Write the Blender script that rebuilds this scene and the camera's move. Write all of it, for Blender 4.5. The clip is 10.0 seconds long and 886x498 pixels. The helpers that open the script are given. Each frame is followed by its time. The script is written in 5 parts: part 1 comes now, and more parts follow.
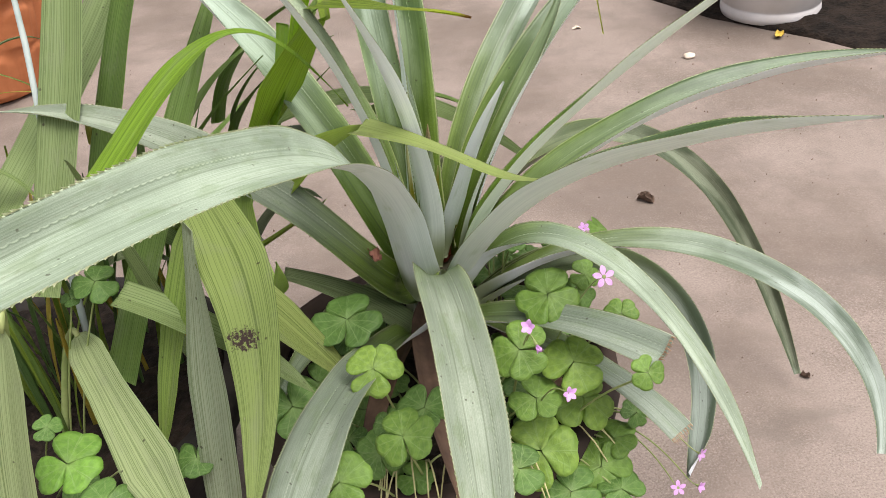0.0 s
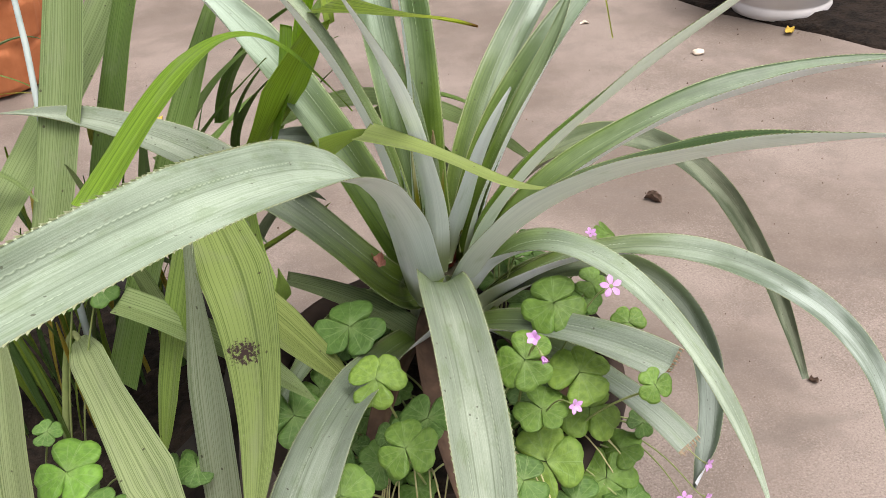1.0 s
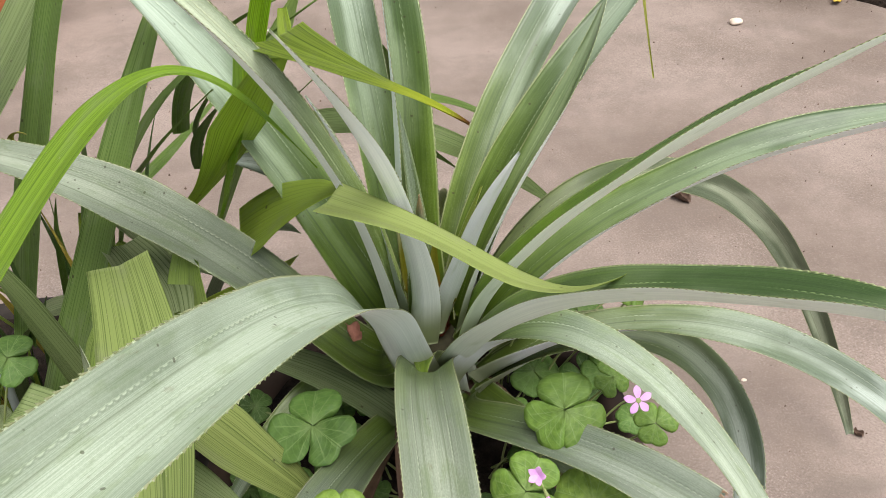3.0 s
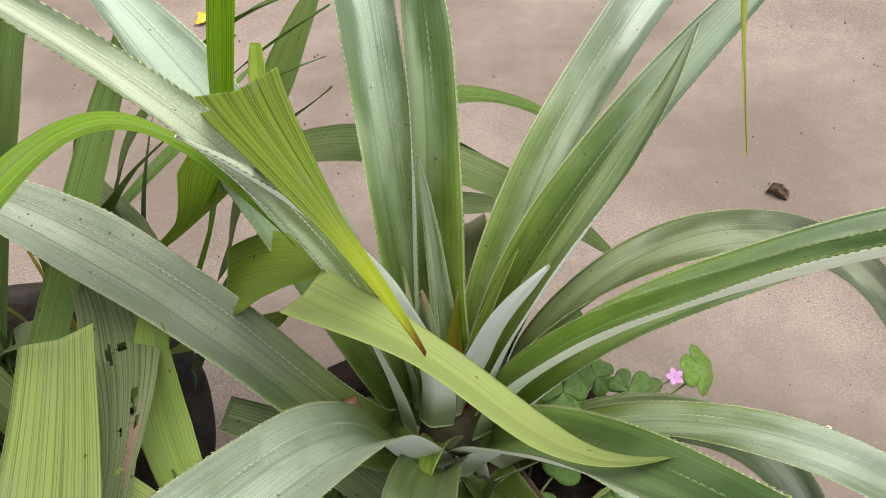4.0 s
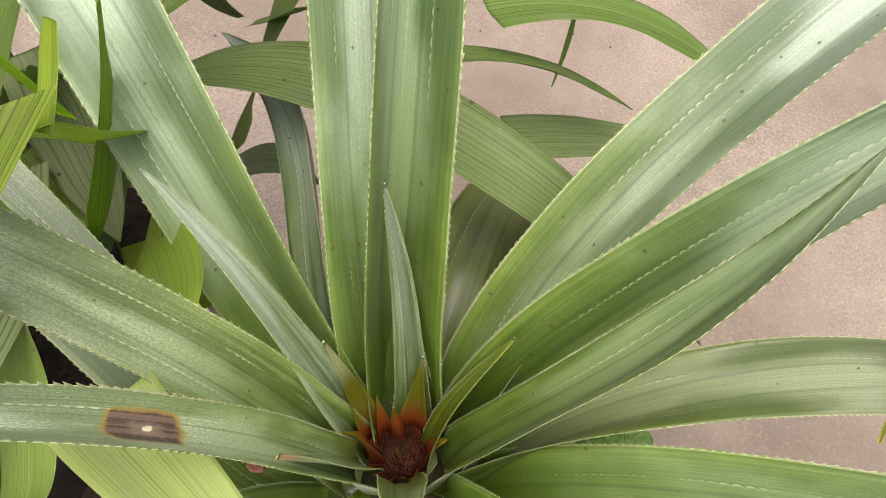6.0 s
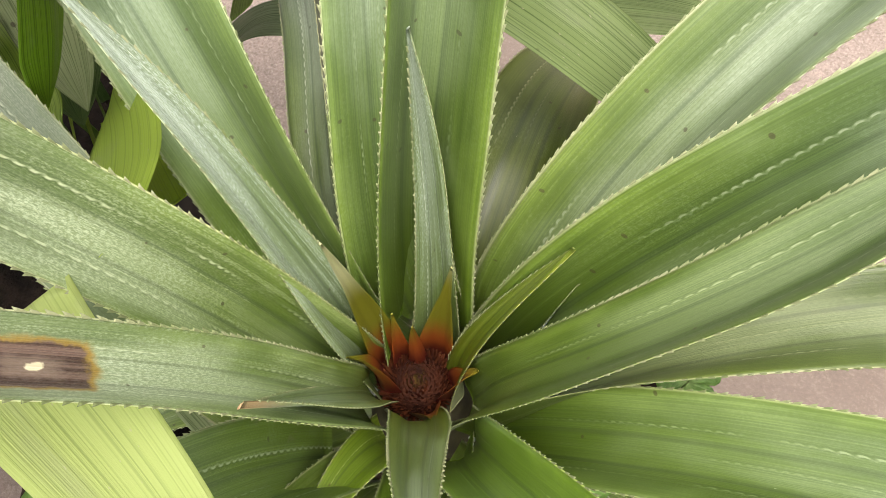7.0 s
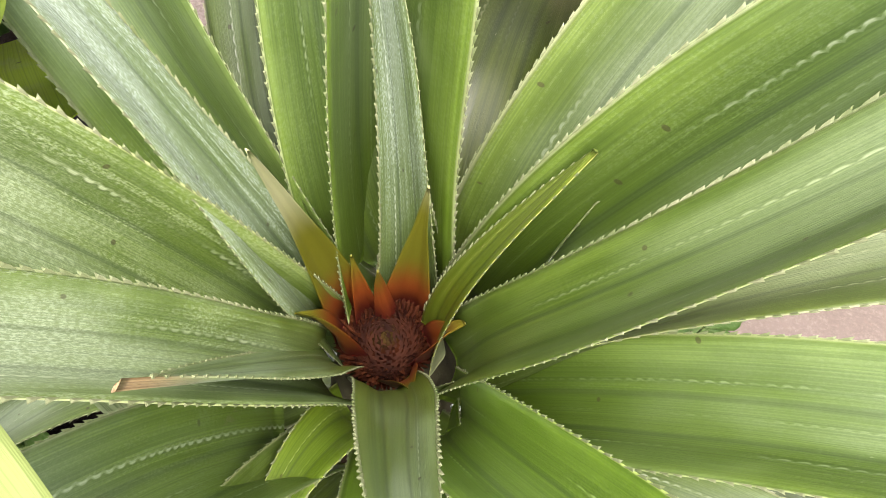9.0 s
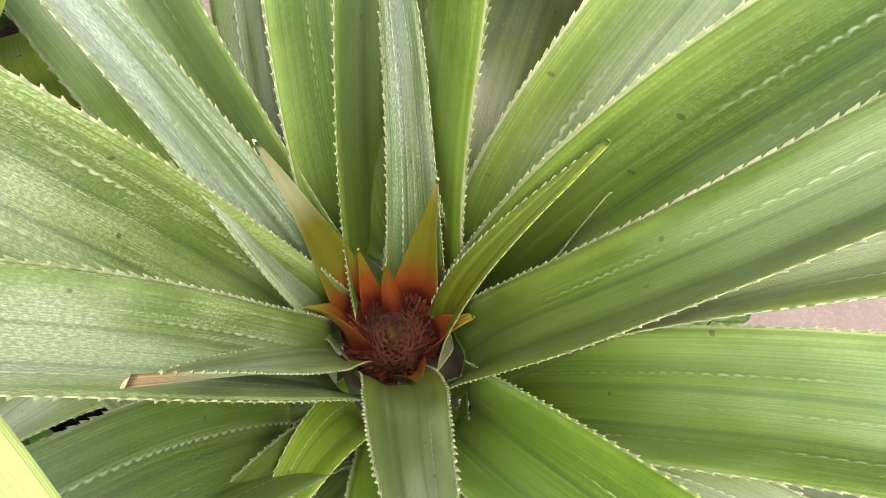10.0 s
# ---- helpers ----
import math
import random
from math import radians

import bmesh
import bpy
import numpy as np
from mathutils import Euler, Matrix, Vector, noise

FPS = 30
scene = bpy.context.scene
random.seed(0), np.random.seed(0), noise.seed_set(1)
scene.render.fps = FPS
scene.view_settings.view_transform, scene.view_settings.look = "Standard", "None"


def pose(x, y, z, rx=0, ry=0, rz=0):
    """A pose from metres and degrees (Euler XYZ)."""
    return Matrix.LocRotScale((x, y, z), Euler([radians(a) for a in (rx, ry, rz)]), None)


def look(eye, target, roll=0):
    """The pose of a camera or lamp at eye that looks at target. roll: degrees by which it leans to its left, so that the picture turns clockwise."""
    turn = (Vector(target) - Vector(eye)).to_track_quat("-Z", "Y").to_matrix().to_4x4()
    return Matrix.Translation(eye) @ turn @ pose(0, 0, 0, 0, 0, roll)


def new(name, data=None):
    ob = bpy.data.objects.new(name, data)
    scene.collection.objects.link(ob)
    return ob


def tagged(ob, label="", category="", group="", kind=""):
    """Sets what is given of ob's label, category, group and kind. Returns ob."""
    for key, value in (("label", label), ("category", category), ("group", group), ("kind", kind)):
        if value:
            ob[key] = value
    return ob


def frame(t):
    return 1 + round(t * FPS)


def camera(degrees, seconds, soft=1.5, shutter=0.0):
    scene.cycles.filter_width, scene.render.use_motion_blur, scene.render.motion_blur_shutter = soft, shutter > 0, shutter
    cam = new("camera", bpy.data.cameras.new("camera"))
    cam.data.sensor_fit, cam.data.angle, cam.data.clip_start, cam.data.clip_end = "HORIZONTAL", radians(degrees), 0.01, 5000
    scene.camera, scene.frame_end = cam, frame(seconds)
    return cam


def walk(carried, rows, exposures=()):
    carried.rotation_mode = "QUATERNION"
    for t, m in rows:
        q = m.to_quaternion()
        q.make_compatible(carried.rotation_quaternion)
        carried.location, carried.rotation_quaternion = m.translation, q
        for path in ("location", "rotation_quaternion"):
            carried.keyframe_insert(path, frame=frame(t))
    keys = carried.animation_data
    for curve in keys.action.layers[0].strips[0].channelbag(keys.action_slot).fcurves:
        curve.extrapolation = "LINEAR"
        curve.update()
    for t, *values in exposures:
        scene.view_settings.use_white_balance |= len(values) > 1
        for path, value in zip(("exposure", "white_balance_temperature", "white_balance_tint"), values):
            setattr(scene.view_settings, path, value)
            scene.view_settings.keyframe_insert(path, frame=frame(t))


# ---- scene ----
cam = camera(53.5, 10.0, soft=0.8)
PATH = [
    (0, (0.029, -0.962, 0.975), (0.099, 0.709, -0.122), -5.0),
    (0.5, (0.032, -0.954, 0.98), (0.086, 0.712, -0.124), -5.0),
    (1, (0.032, -0.942, 0.981), (0.087, 0.719, -0.133), -4.9),
    (1.5, (0.041, -0.917, 0.98), (0.102, 0.732, -0.15), -4.7),
    (2, (0.052, -0.878, 0.986), (0.113, 0.76, -0.159), -4.5),
    (2.5, (0.065, -0.822, 0.992), (0.109, 0.793, -0.187), -4.4),
    (2.7, (0.066, -0.786, 0.988), (0.102, 0.815, -0.209), -4.1),
    (3.8, (0.1, -0.572, 0.974), (-0.039, 0.904, -0.368), -5.3),
    (4, (0.117, -0.537, 0.976), (-0.07, 0.909, -0.393), -5.1),
    (4.5, (0.156, -0.473, 0.976), (-0.142, 0.921, -0.427), -5.5),
    (5, (0.161, -0.402, 0.976), (-0.226, 0.881, -0.509), -4.9),
    (5.2, (0.165, -0.372, 0.976), (-0.277, 0.824, -0.566), -5.7),
    (6.3, (0.166, -0.23, 0.889), (-0.301, 0.657, -0.841), -5.0),
    (6.5, (0.157, -0.221, 0.87), (-0.305, 0.619, -0.885), -5.6),
    (7, (0.141, -0.216, 0.829), (-0.315, 0.532, -0.969), -6.8),
    (7.5, (0.132, -0.203, 0.799), (-0.282, 0.542, -1.011), -4.6),
    (8, (0.127, -0.196, 0.768), (-0.235, 0.559, -1.048), -2.6),
    (8.5, (0.122, -0.198, 0.752), (-0.215, 0.541, -1.076), -2.6),
    (9, (0.121, -0.199, 0.747), (-0.209, 0.519, -1.09), -3.0),
    (9.5, (0.12, -0.2, 0.744), (-0.209, 0.509, -1.097), -3.3),
    (10, (0.118, -0.199, 0.743), (-0.209, 0.508, -1.099), -3.4),
]
walk(cam, [(t, look(eye, target, roll)) for t, eye, target, roll in PATH],
     exposures=[(0.0, 0.60, 6500, 15), (2.5, 0.60, 6500, 15), (4.0, 0.65, 6550, 13), (5.0, 0.68, 7000, 13), (6.5, 1.05, 6850, 16), (7.5, 1.36, 6750, 17), (10.0, 1.66, 6500, 21)])

# ---- light: bright overcast sky, soft sun ----
world = bpy.data.worlds.new("sky")
scene.world = world
world.use_nodes = True
wn = world.node_tree
sky = wn.nodes.new("ShaderNodeTexSky")
sky.sky_type = 'NISHITA'
sky.sun_disc = False
sky.sun_elevation = radians(71)
sky.sun_rotation = radians(137)
sky.dust_density = 4.0
soft = wn.nodes.new("ShaderNodeHueSaturation")
soft.inputs["Saturation"].default_value = 0.18
wn.links.new(sky.outputs[0], soft.inputs["Color"])
back = wn.nodes["Background"]
wn.links.new(soft.outputs[0], back.inputs["Color"])
back.inputs["Strength"].default_value = 0.135

sun_data = bpy.data.lights.new("sun", 'SUN')
sun_data.energy = 2.4
sun_data.angle = radians(44)
sun_data.color = (1.0, 0.96, 0.9)
sun = new("sun", sun_data)
sun.matrix_world = look((0.65, -0.70, 2.75), (0, 0, 0))

# ---- materials ----


class Nodes:
    """Short hand for a material's node tree."""

    def __init__(self, name, rough=0.5, spec=0.5):
        self.m = bpy.data.materials.new(name)
        self.m.use_nodes = True
        self.t = self.m.node_tree
        self.b = self.t.nodes["Principled BSDF"]
        self.b.inputs["Roughness"].default_value = rough
        self.b.inputs["Specular IOR Level"].default_value = spec

    def put(self, value, socket):
        if isinstance(value, (int, float)):
            socket.default_value = value
        elif isinstance(value, tuple):
            socket.default_value = (*value, 1.0) if len(value) == 3 and socket.type == 'RGBA' else value
        else:
            self.t.links.new(value, socket)

    def uv(self):
        n = self.t.nodes.new("ShaderNodeUVMap")
        s = self.t.nodes.new("ShaderNodeSeparateXYZ")
        self.t.links.new(n.outputs[0], s.inputs[0])
        return n.outputs[0], s.outputs[0], s.outputs[1]

    def coords(self, kind="Object"):
        return self.t.nodes.new("ShaderNodeTexCoord").outputs[kind]

    def info(self, out):
        return self.t.nodes.new("ShaderNodeObjectInfo").outputs[out]

    def scaled(self, vec, scale, shift=(0, 0, 0)):
        n = self.t.nodes.new("ShaderNodeMapping")
        self.put(vec, n.inputs["Vector"])
        n.inputs["Scale"].default_value = scale
        self.put(shift, n.inputs["Location"])
        return n.outputs[0]

    def noise(self, vec, scale, detail=4.0, rough=0.55):
        n = self.t.nodes.new("ShaderNodeTexNoise")
        self.put(vec, n.inputs["Vector"])
        n.inputs["Scale"].default_value = scale
        n.inputs["Detail"].default_value = detail
        n.inputs["Roughness"].default_value = rough
        return n.outputs[0]

    def cells(self, vec, scale):
        n = self.t.nodes.new("ShaderNodeTexVoronoi")
        self.put(vec, n.inputs["Vector"])
        n.inputs["Scale"].default_value = scale
        return n.outputs["Distance"]

    def math(self, op, a, b=0.0, c=0.0):
        n = self.t.nodes.new("ShaderNodeMath")
        n.operation = op
        for v, s in zip((a, b, c), n.inputs):
            self.put(v, s)
        return n.outputs[0]

    def ramp(self, fac, lo, hi, a=0.0, b=1.0):
        n = self.t.nodes.new("ShaderNodeMapRange")
        n.interpolation_type = 'SMOOTHSTEP'
        for v, s in zip((fac, lo, hi, a, b), n.inputs):
            self.put(v, s)
        return n.outputs[0]

    def mix(self, fac, a, b, blend='MIX'):
        n = self.t.nodes.new("ShaderNodeMix")
        n.data_type = 'RGBA'
        n.blend_type = blend
        self.put(fac, n.inputs[0])
        self.put(a, n.inputs[6])
        self.put(b, n.inputs[7])
        return n.outputs[2]

    def bump(self, height, strength, dist=0.002):
        n = self.t.nodes.new("ShaderNodeBump")
        n.inputs["Strength"].default_value = strength
        n.inputs["Distance"].default_value = dist
        self.put(height, n.inputs["Height"])
        self.t.links.new(n.outputs[0], self.b.inputs["Normal"])

    def colour(self, value):
        self.put(value, self.b.inputs["Base Color"])

    def thin(self, value, share):
        """Lets some light through, as a thin leaf does."""
        tr = self.t.nodes.new("ShaderNodeBsdfTranslucent")
        self.put(value, tr.inputs[0])
        mx = self.t.nodes.new("ShaderNodeMixShader")
        mx.inputs[0].default_value = share
        out = self.t.nodes["Material Output"]
        self.t.links.new(self.b.outputs[0], mx.inputs[1])
        self.t.links.new(tr.outputs[0], mx.inputs[2])
        self.t.links.new(mx.outputs[0], out.inputs[0])


def make_leaf_top(name="pineapple_leaf_upper", scar=None, floury=0.18, tip=None, silver=False):
    n = Nodes(name, 0.42, 0.45)
    uv, v, s = n.uv()
    shift = n.math('MULTIPLY', n.info("Random"), 37.0)
    comb = n.t.nodes.new("ShaderNodeCombineXYZ")
    n.put(shift, comb.inputs[0])
    n.put(shift, comb.inputs[1])
    off = comb.outputs[0]
    amount = n.info("Alpha")
    fibre = n.noise(n.scaled(uv, (26.0, 2.5, 1.0), off), 1.0, 3.0, 0.6)
    hair = n.noise(n.scaled(uv, (110.0, 5.0, 1.0), off), 1.0, 2.0, 0.6)
    patch = n.noise(n.scaled(uv, (2.2, 16.0, 1.0), off), 1.0, 4.0, 0.6)
    veil = n.noise(n.scaled(uv, (1.6, 9.0, 1.0), off), 1.0, 2.0, 0.45)
    scale = n.noise(n.scaled(uv, (60.0, 560.0, 1.0), off), 1.0, 3.0, 0.75)
    grain = n.noise(n.scaled(uv, (150.0, 900.0, 1.0), off), 1.0, 2.0, 0.7)
    side = n.math('ABSOLUTE', n.math('SUBTRACT', v, 0.5))
    inner = n.ramp(s, 0.20, 0.08) if silver else n.ramp(s, 0.40, 0.08)
    # the green flesh: fine lengthwise fibres, yellower in patches towards the margins
    green = n.mix(n.ramp(fibre, 0.18, 0.82), (0.030, 0.062, 0.022), (0.050, 0.094, 0.034))
    young = n.mix(n.ramp(fibre, 0.12, 0.88), (0.095, 0.155, 0.008) if silver else (0.068, 0.118, 0.005), (0.170, 0.260, 0.014) if silver else (0.124, 0.190, 0.009))
    green = n.mix(n.math('MULTIPLY', inner, 0.8), green, young)
    rim = n.math('ADD', side, n.math('MULTIPLY', n.math('SUBTRACT', patch, 0.5), 0.70))
    lime = n.math('MULTIPLY', n.ramp(rim, 0.30, 0.52), n.math('MULTIPLY', n.ramp(s, 0.32, 0.14, 0.02, 0.55), n.ramp(s, 0.01, 0.10, 0.25, 1.0)))
    green = n.mix(lime, green, (0.170, 0.255, 0.030))
    # two darker green lengthwise fold lines, which also paint in the creases' shade
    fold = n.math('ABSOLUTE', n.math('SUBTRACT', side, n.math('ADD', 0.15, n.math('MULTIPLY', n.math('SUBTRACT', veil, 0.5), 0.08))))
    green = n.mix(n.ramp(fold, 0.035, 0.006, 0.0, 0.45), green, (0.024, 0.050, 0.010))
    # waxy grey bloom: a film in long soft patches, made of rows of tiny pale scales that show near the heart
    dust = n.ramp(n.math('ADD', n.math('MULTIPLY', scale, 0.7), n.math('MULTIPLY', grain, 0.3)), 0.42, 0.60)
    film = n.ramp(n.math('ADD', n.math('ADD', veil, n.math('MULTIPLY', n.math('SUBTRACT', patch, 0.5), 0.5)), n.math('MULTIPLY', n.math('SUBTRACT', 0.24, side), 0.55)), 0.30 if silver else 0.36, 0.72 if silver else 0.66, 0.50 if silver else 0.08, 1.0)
    # film thinner on the greener base, which also stands in for the heart's shade
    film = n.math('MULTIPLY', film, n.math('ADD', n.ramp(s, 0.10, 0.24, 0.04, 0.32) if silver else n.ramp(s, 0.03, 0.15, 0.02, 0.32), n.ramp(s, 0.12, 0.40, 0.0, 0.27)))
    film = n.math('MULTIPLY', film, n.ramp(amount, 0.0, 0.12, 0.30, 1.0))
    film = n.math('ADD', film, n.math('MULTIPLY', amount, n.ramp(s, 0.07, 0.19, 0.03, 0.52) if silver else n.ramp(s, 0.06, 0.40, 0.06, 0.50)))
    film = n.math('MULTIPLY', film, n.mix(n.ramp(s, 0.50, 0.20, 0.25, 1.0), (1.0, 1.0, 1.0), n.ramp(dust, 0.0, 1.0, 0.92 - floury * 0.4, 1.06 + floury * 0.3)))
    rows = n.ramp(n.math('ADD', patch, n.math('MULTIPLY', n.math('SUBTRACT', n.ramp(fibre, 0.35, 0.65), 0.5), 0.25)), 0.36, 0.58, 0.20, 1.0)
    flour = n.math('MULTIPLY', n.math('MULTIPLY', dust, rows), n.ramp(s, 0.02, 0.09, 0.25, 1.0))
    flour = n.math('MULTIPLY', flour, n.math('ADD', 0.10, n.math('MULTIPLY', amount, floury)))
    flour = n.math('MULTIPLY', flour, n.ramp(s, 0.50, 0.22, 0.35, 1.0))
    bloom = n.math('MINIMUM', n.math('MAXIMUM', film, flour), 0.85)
    col = n.mix(bloom, green, n.mix(n.math('MULTIPLY', inner, n.ramp(amount, 0.1, 0.7, 0.8, 0.1)), (0.53, 0.59, 0.51) if silver else (0.52, 0.59, 0.54), (0.43, 0.51, 0.33)))
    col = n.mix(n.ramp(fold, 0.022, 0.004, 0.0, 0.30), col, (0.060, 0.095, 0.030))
    # scalloped prints left by the neighbouring leaf's margin
    wob = n.math('MULTIPLY', n.math('SUBTRACT', n.noise(n.scaled(uv, (0.0, 4.5, 1.0), off), 1.0, 1.0), 0.5), 0.12)
    step = n.math('FRACT', n.math('MULTIPLY', n.math('ADD', s, n.math('MULTIPLY', veil, 0.05)), 185.0))
    bead = n.ramp(n.math('ABSOLUTE', n.math('SUBTRACT', step, 0.5)), 0.38, 0.16, 0.30, 1.0)
    arc = n.math('MULTIPLY', n.math('POWER', n.math('SUBTRACT', n.math('MULTIPLY', step, 2.0), 1.0), 2.0), 0.014)
    gate = n.ramp(n.noise(n.scaled(uv, (2.0, 14.0, 1.0), off), 1.0, 3.0), 0.34 if silver else 0.42, 0.56 if silver else 0.62, 0.05, 1.0)
    for at, force in ((0.25, 0.60), (0.47, 0.25), (0.74, 0.65)):
        d = n.math('SUBTRACT', n.math('SUBTRACT', v, wob), n.math('ADD', arc, at))
        line = n.math('MULTIPLY', n.math('MULTIPLY', n.ramp(n.math('ABSOLUTE', d), 0.008 + floury * 0.010, 0.003), n.math('MULTIPLY', gate, bead)), n.ramp(amount, 0.0, 0.6, 0.55, 1.0))
        col = n.mix(n.math('MULTIPLY', line, force), col, (0.62, 0.68, 0.56))
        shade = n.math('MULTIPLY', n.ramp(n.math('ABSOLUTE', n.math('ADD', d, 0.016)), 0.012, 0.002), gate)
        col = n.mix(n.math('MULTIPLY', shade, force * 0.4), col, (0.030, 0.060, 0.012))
    col = n.mix(n.ramp(side, 0.480, 0.492), col, n.mix(inner, (0.52, 0.56, 0.42), (0.42, 0.47, 0.24)))
    # dark flecks, dirt and pale specks
    speck = n.ramp(n.cells(n.scaled(uv, (16.0, 300.0, 1.0), off), 0.22), 0.080, 0.05)
    col = n.mix(n.math('MULTIPLY', speck, 0.65), col, (0.05, 0.035, 0.02))
    dirt = n.ramp(n.noise(n.scaled(uv, (9.0, 60.0, 1.0), off), 1.0, 6.0), 0.68, 0.80)
    col = n.mix(n.math('MULTIPLY', dirt, 0.5), col, (0.16, 0.12, 0.07))
    if silver:
        # old scuffs, rubbed green bands and brownish smears
        rub = n.ramp(n.noise(n.scaled(uv, (5.0, 22.0, 1.0), off), 1.0, 5.0, 0.65), 0.50, 0.64)
        col = n.mix(n.math('MULTIPLY', rub, 0.30), col, (0.17, 0.24, 0.10))
        smear = n.ramp(n.noise(n.scaled(uv, (7.0, 34.0, 1.0), off), 1.0, 6.0, 0.7), 0.60, 0.70)
        col = n.mix(n.math('MULTIPLY', smear, 0.40), col, (0.21, 0.19, 0.13))
    chalk = n.ramp(n.noise(n.scaled(uv, (24.0, 190.0, 1.0), off), 1.0, 3.0), 0.74, 0.79)
    col = n.mix(n.math('MULTIPLY', chalk, 0.6), col, (0.70, 0.74, 0.66))
    if tip:
        dry = n.math('ADD', s, n.math('MULTIPLY', n.math('SUBTRACT', patch, 0.5), 0.04))
        col = n.mix(n.ramp(dry, tip[0], tip[1]), col, n.mix(n.ramp(fibre, 0.35, 0.65), (0.20, 0.12, 0.05), (0.40, 0.29, 0.16)))
    if scar:
        dv = n.math('DIVIDE', n.math('SUBTRACT', v, scar[0]), scar[2])
        ds = n.math('DIVIDE', n.math('SUBTRACT', s, scar[1]), scar[3])
        rag = n.math('MULTIPLY', n.noise(n.scaled(uv, (5.0, 120.0, 1.0)), 1.0, 4.0), 0.7)
        box = n.math('POWER', n.math('ADD', n.math('POWER', n.math('ABSOLUTE', dv), 4.0), n.math('POWER', n.math('ABSOLUTE', ds), 4.0)), 0.25)
        r = n.math('ADD', box, rag)
        col = n.mix(n.ramp(r, 1.62, 1.42), col, (0.25, 0.17, 0.045))
        col = n.mix(n.ramp(r, 1.45, 1.30), col, n.mix(n.ramp(fibre, 0.4, 0.6), (0.05, 0.03, 0.028), (0.15, 0.10, 0.095)))
        col = n.mix(n.ramp(r, 1.02, 0.60, 0.0, 0.55), col, (0.24, 0.18, 0.17))
        col = n.mix(n.ramp(r, 0.58, 0.50), col, (0.66, 0.58, 0.48))
    col = n.mix(1.0, col, n.mix(n.ramp(hair, 0.34, 0.66), (0.83, 0.86, 0.80), (1.11, 1.10, 1.09)), 'MULTIPLY')
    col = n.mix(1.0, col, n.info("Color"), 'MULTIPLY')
    n.colour(col)
    n.put(n.ramp(bloom, 0.0, 0.6, 0.38, 0.66), n.b.inputs["Roughness"])
    n.put(n.ramp(bloom, 0.1, 0.6, 0.45, 0.10 if silver else 0.16), n.b.inputs["Specular IOR Level"])
    # sheen cut at the base to paint in the heart's shade
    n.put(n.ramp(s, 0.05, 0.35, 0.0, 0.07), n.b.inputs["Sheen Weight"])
    n.b.inputs["Sheen Roughness"].default_value = 0.45
    n.put(n.ramp(bloom, 0.05, 0.35, 0.12, 0.0), n.b.inputs["Coat Weight"])
    n.b.inputs["Coat Roughness"].default_value = 0.28
    n.b.inputs["Sheen Tint"].default_value = (0.92, 1.0, 0.95, 1.0)
    n.bump(n.math('ADD', n.math('MULTIPLY', hair, 0.35), n.math('MULTIPLY', scale, 0.5)), 0.4, 0.0009)
    return n.m


def make_leaf_under():
    n = Nodes("pineapple_leaf_lower", 0.55, 0.35)
    uv, v, s = n.uv()
    lines = n.noise(n.scaled(uv, (60.0, 6.0, 1.0)), 1.0, 3.0)
    blot = n.noise(n.scaled(uv, (3.0, 14.0, 1.0)), 1.0, 4.0)
    col = n.mix(n.ramp(lines, 0.3, 0.7), (0.76, 0.82, 0.84), (0.87, 0.92, 0.94))
    col = n.mix(n.ramp(blot, 0.55, 0.8), col, (0.58, 0.66, 0.58))
    # pale underside darkened at the base to imitate shade in the heart's gaps
    col = n.mix(n.ramp(s, 0.07, 0.02), col, (0.30, 0.34, 0.20))
    n.colour(n.mix(0.3, col, n.mix(1.0, col, n.info("Color"), 'MULTIPLY')))
    n.bump(lines, 0.2, 0.001)
    return n.m


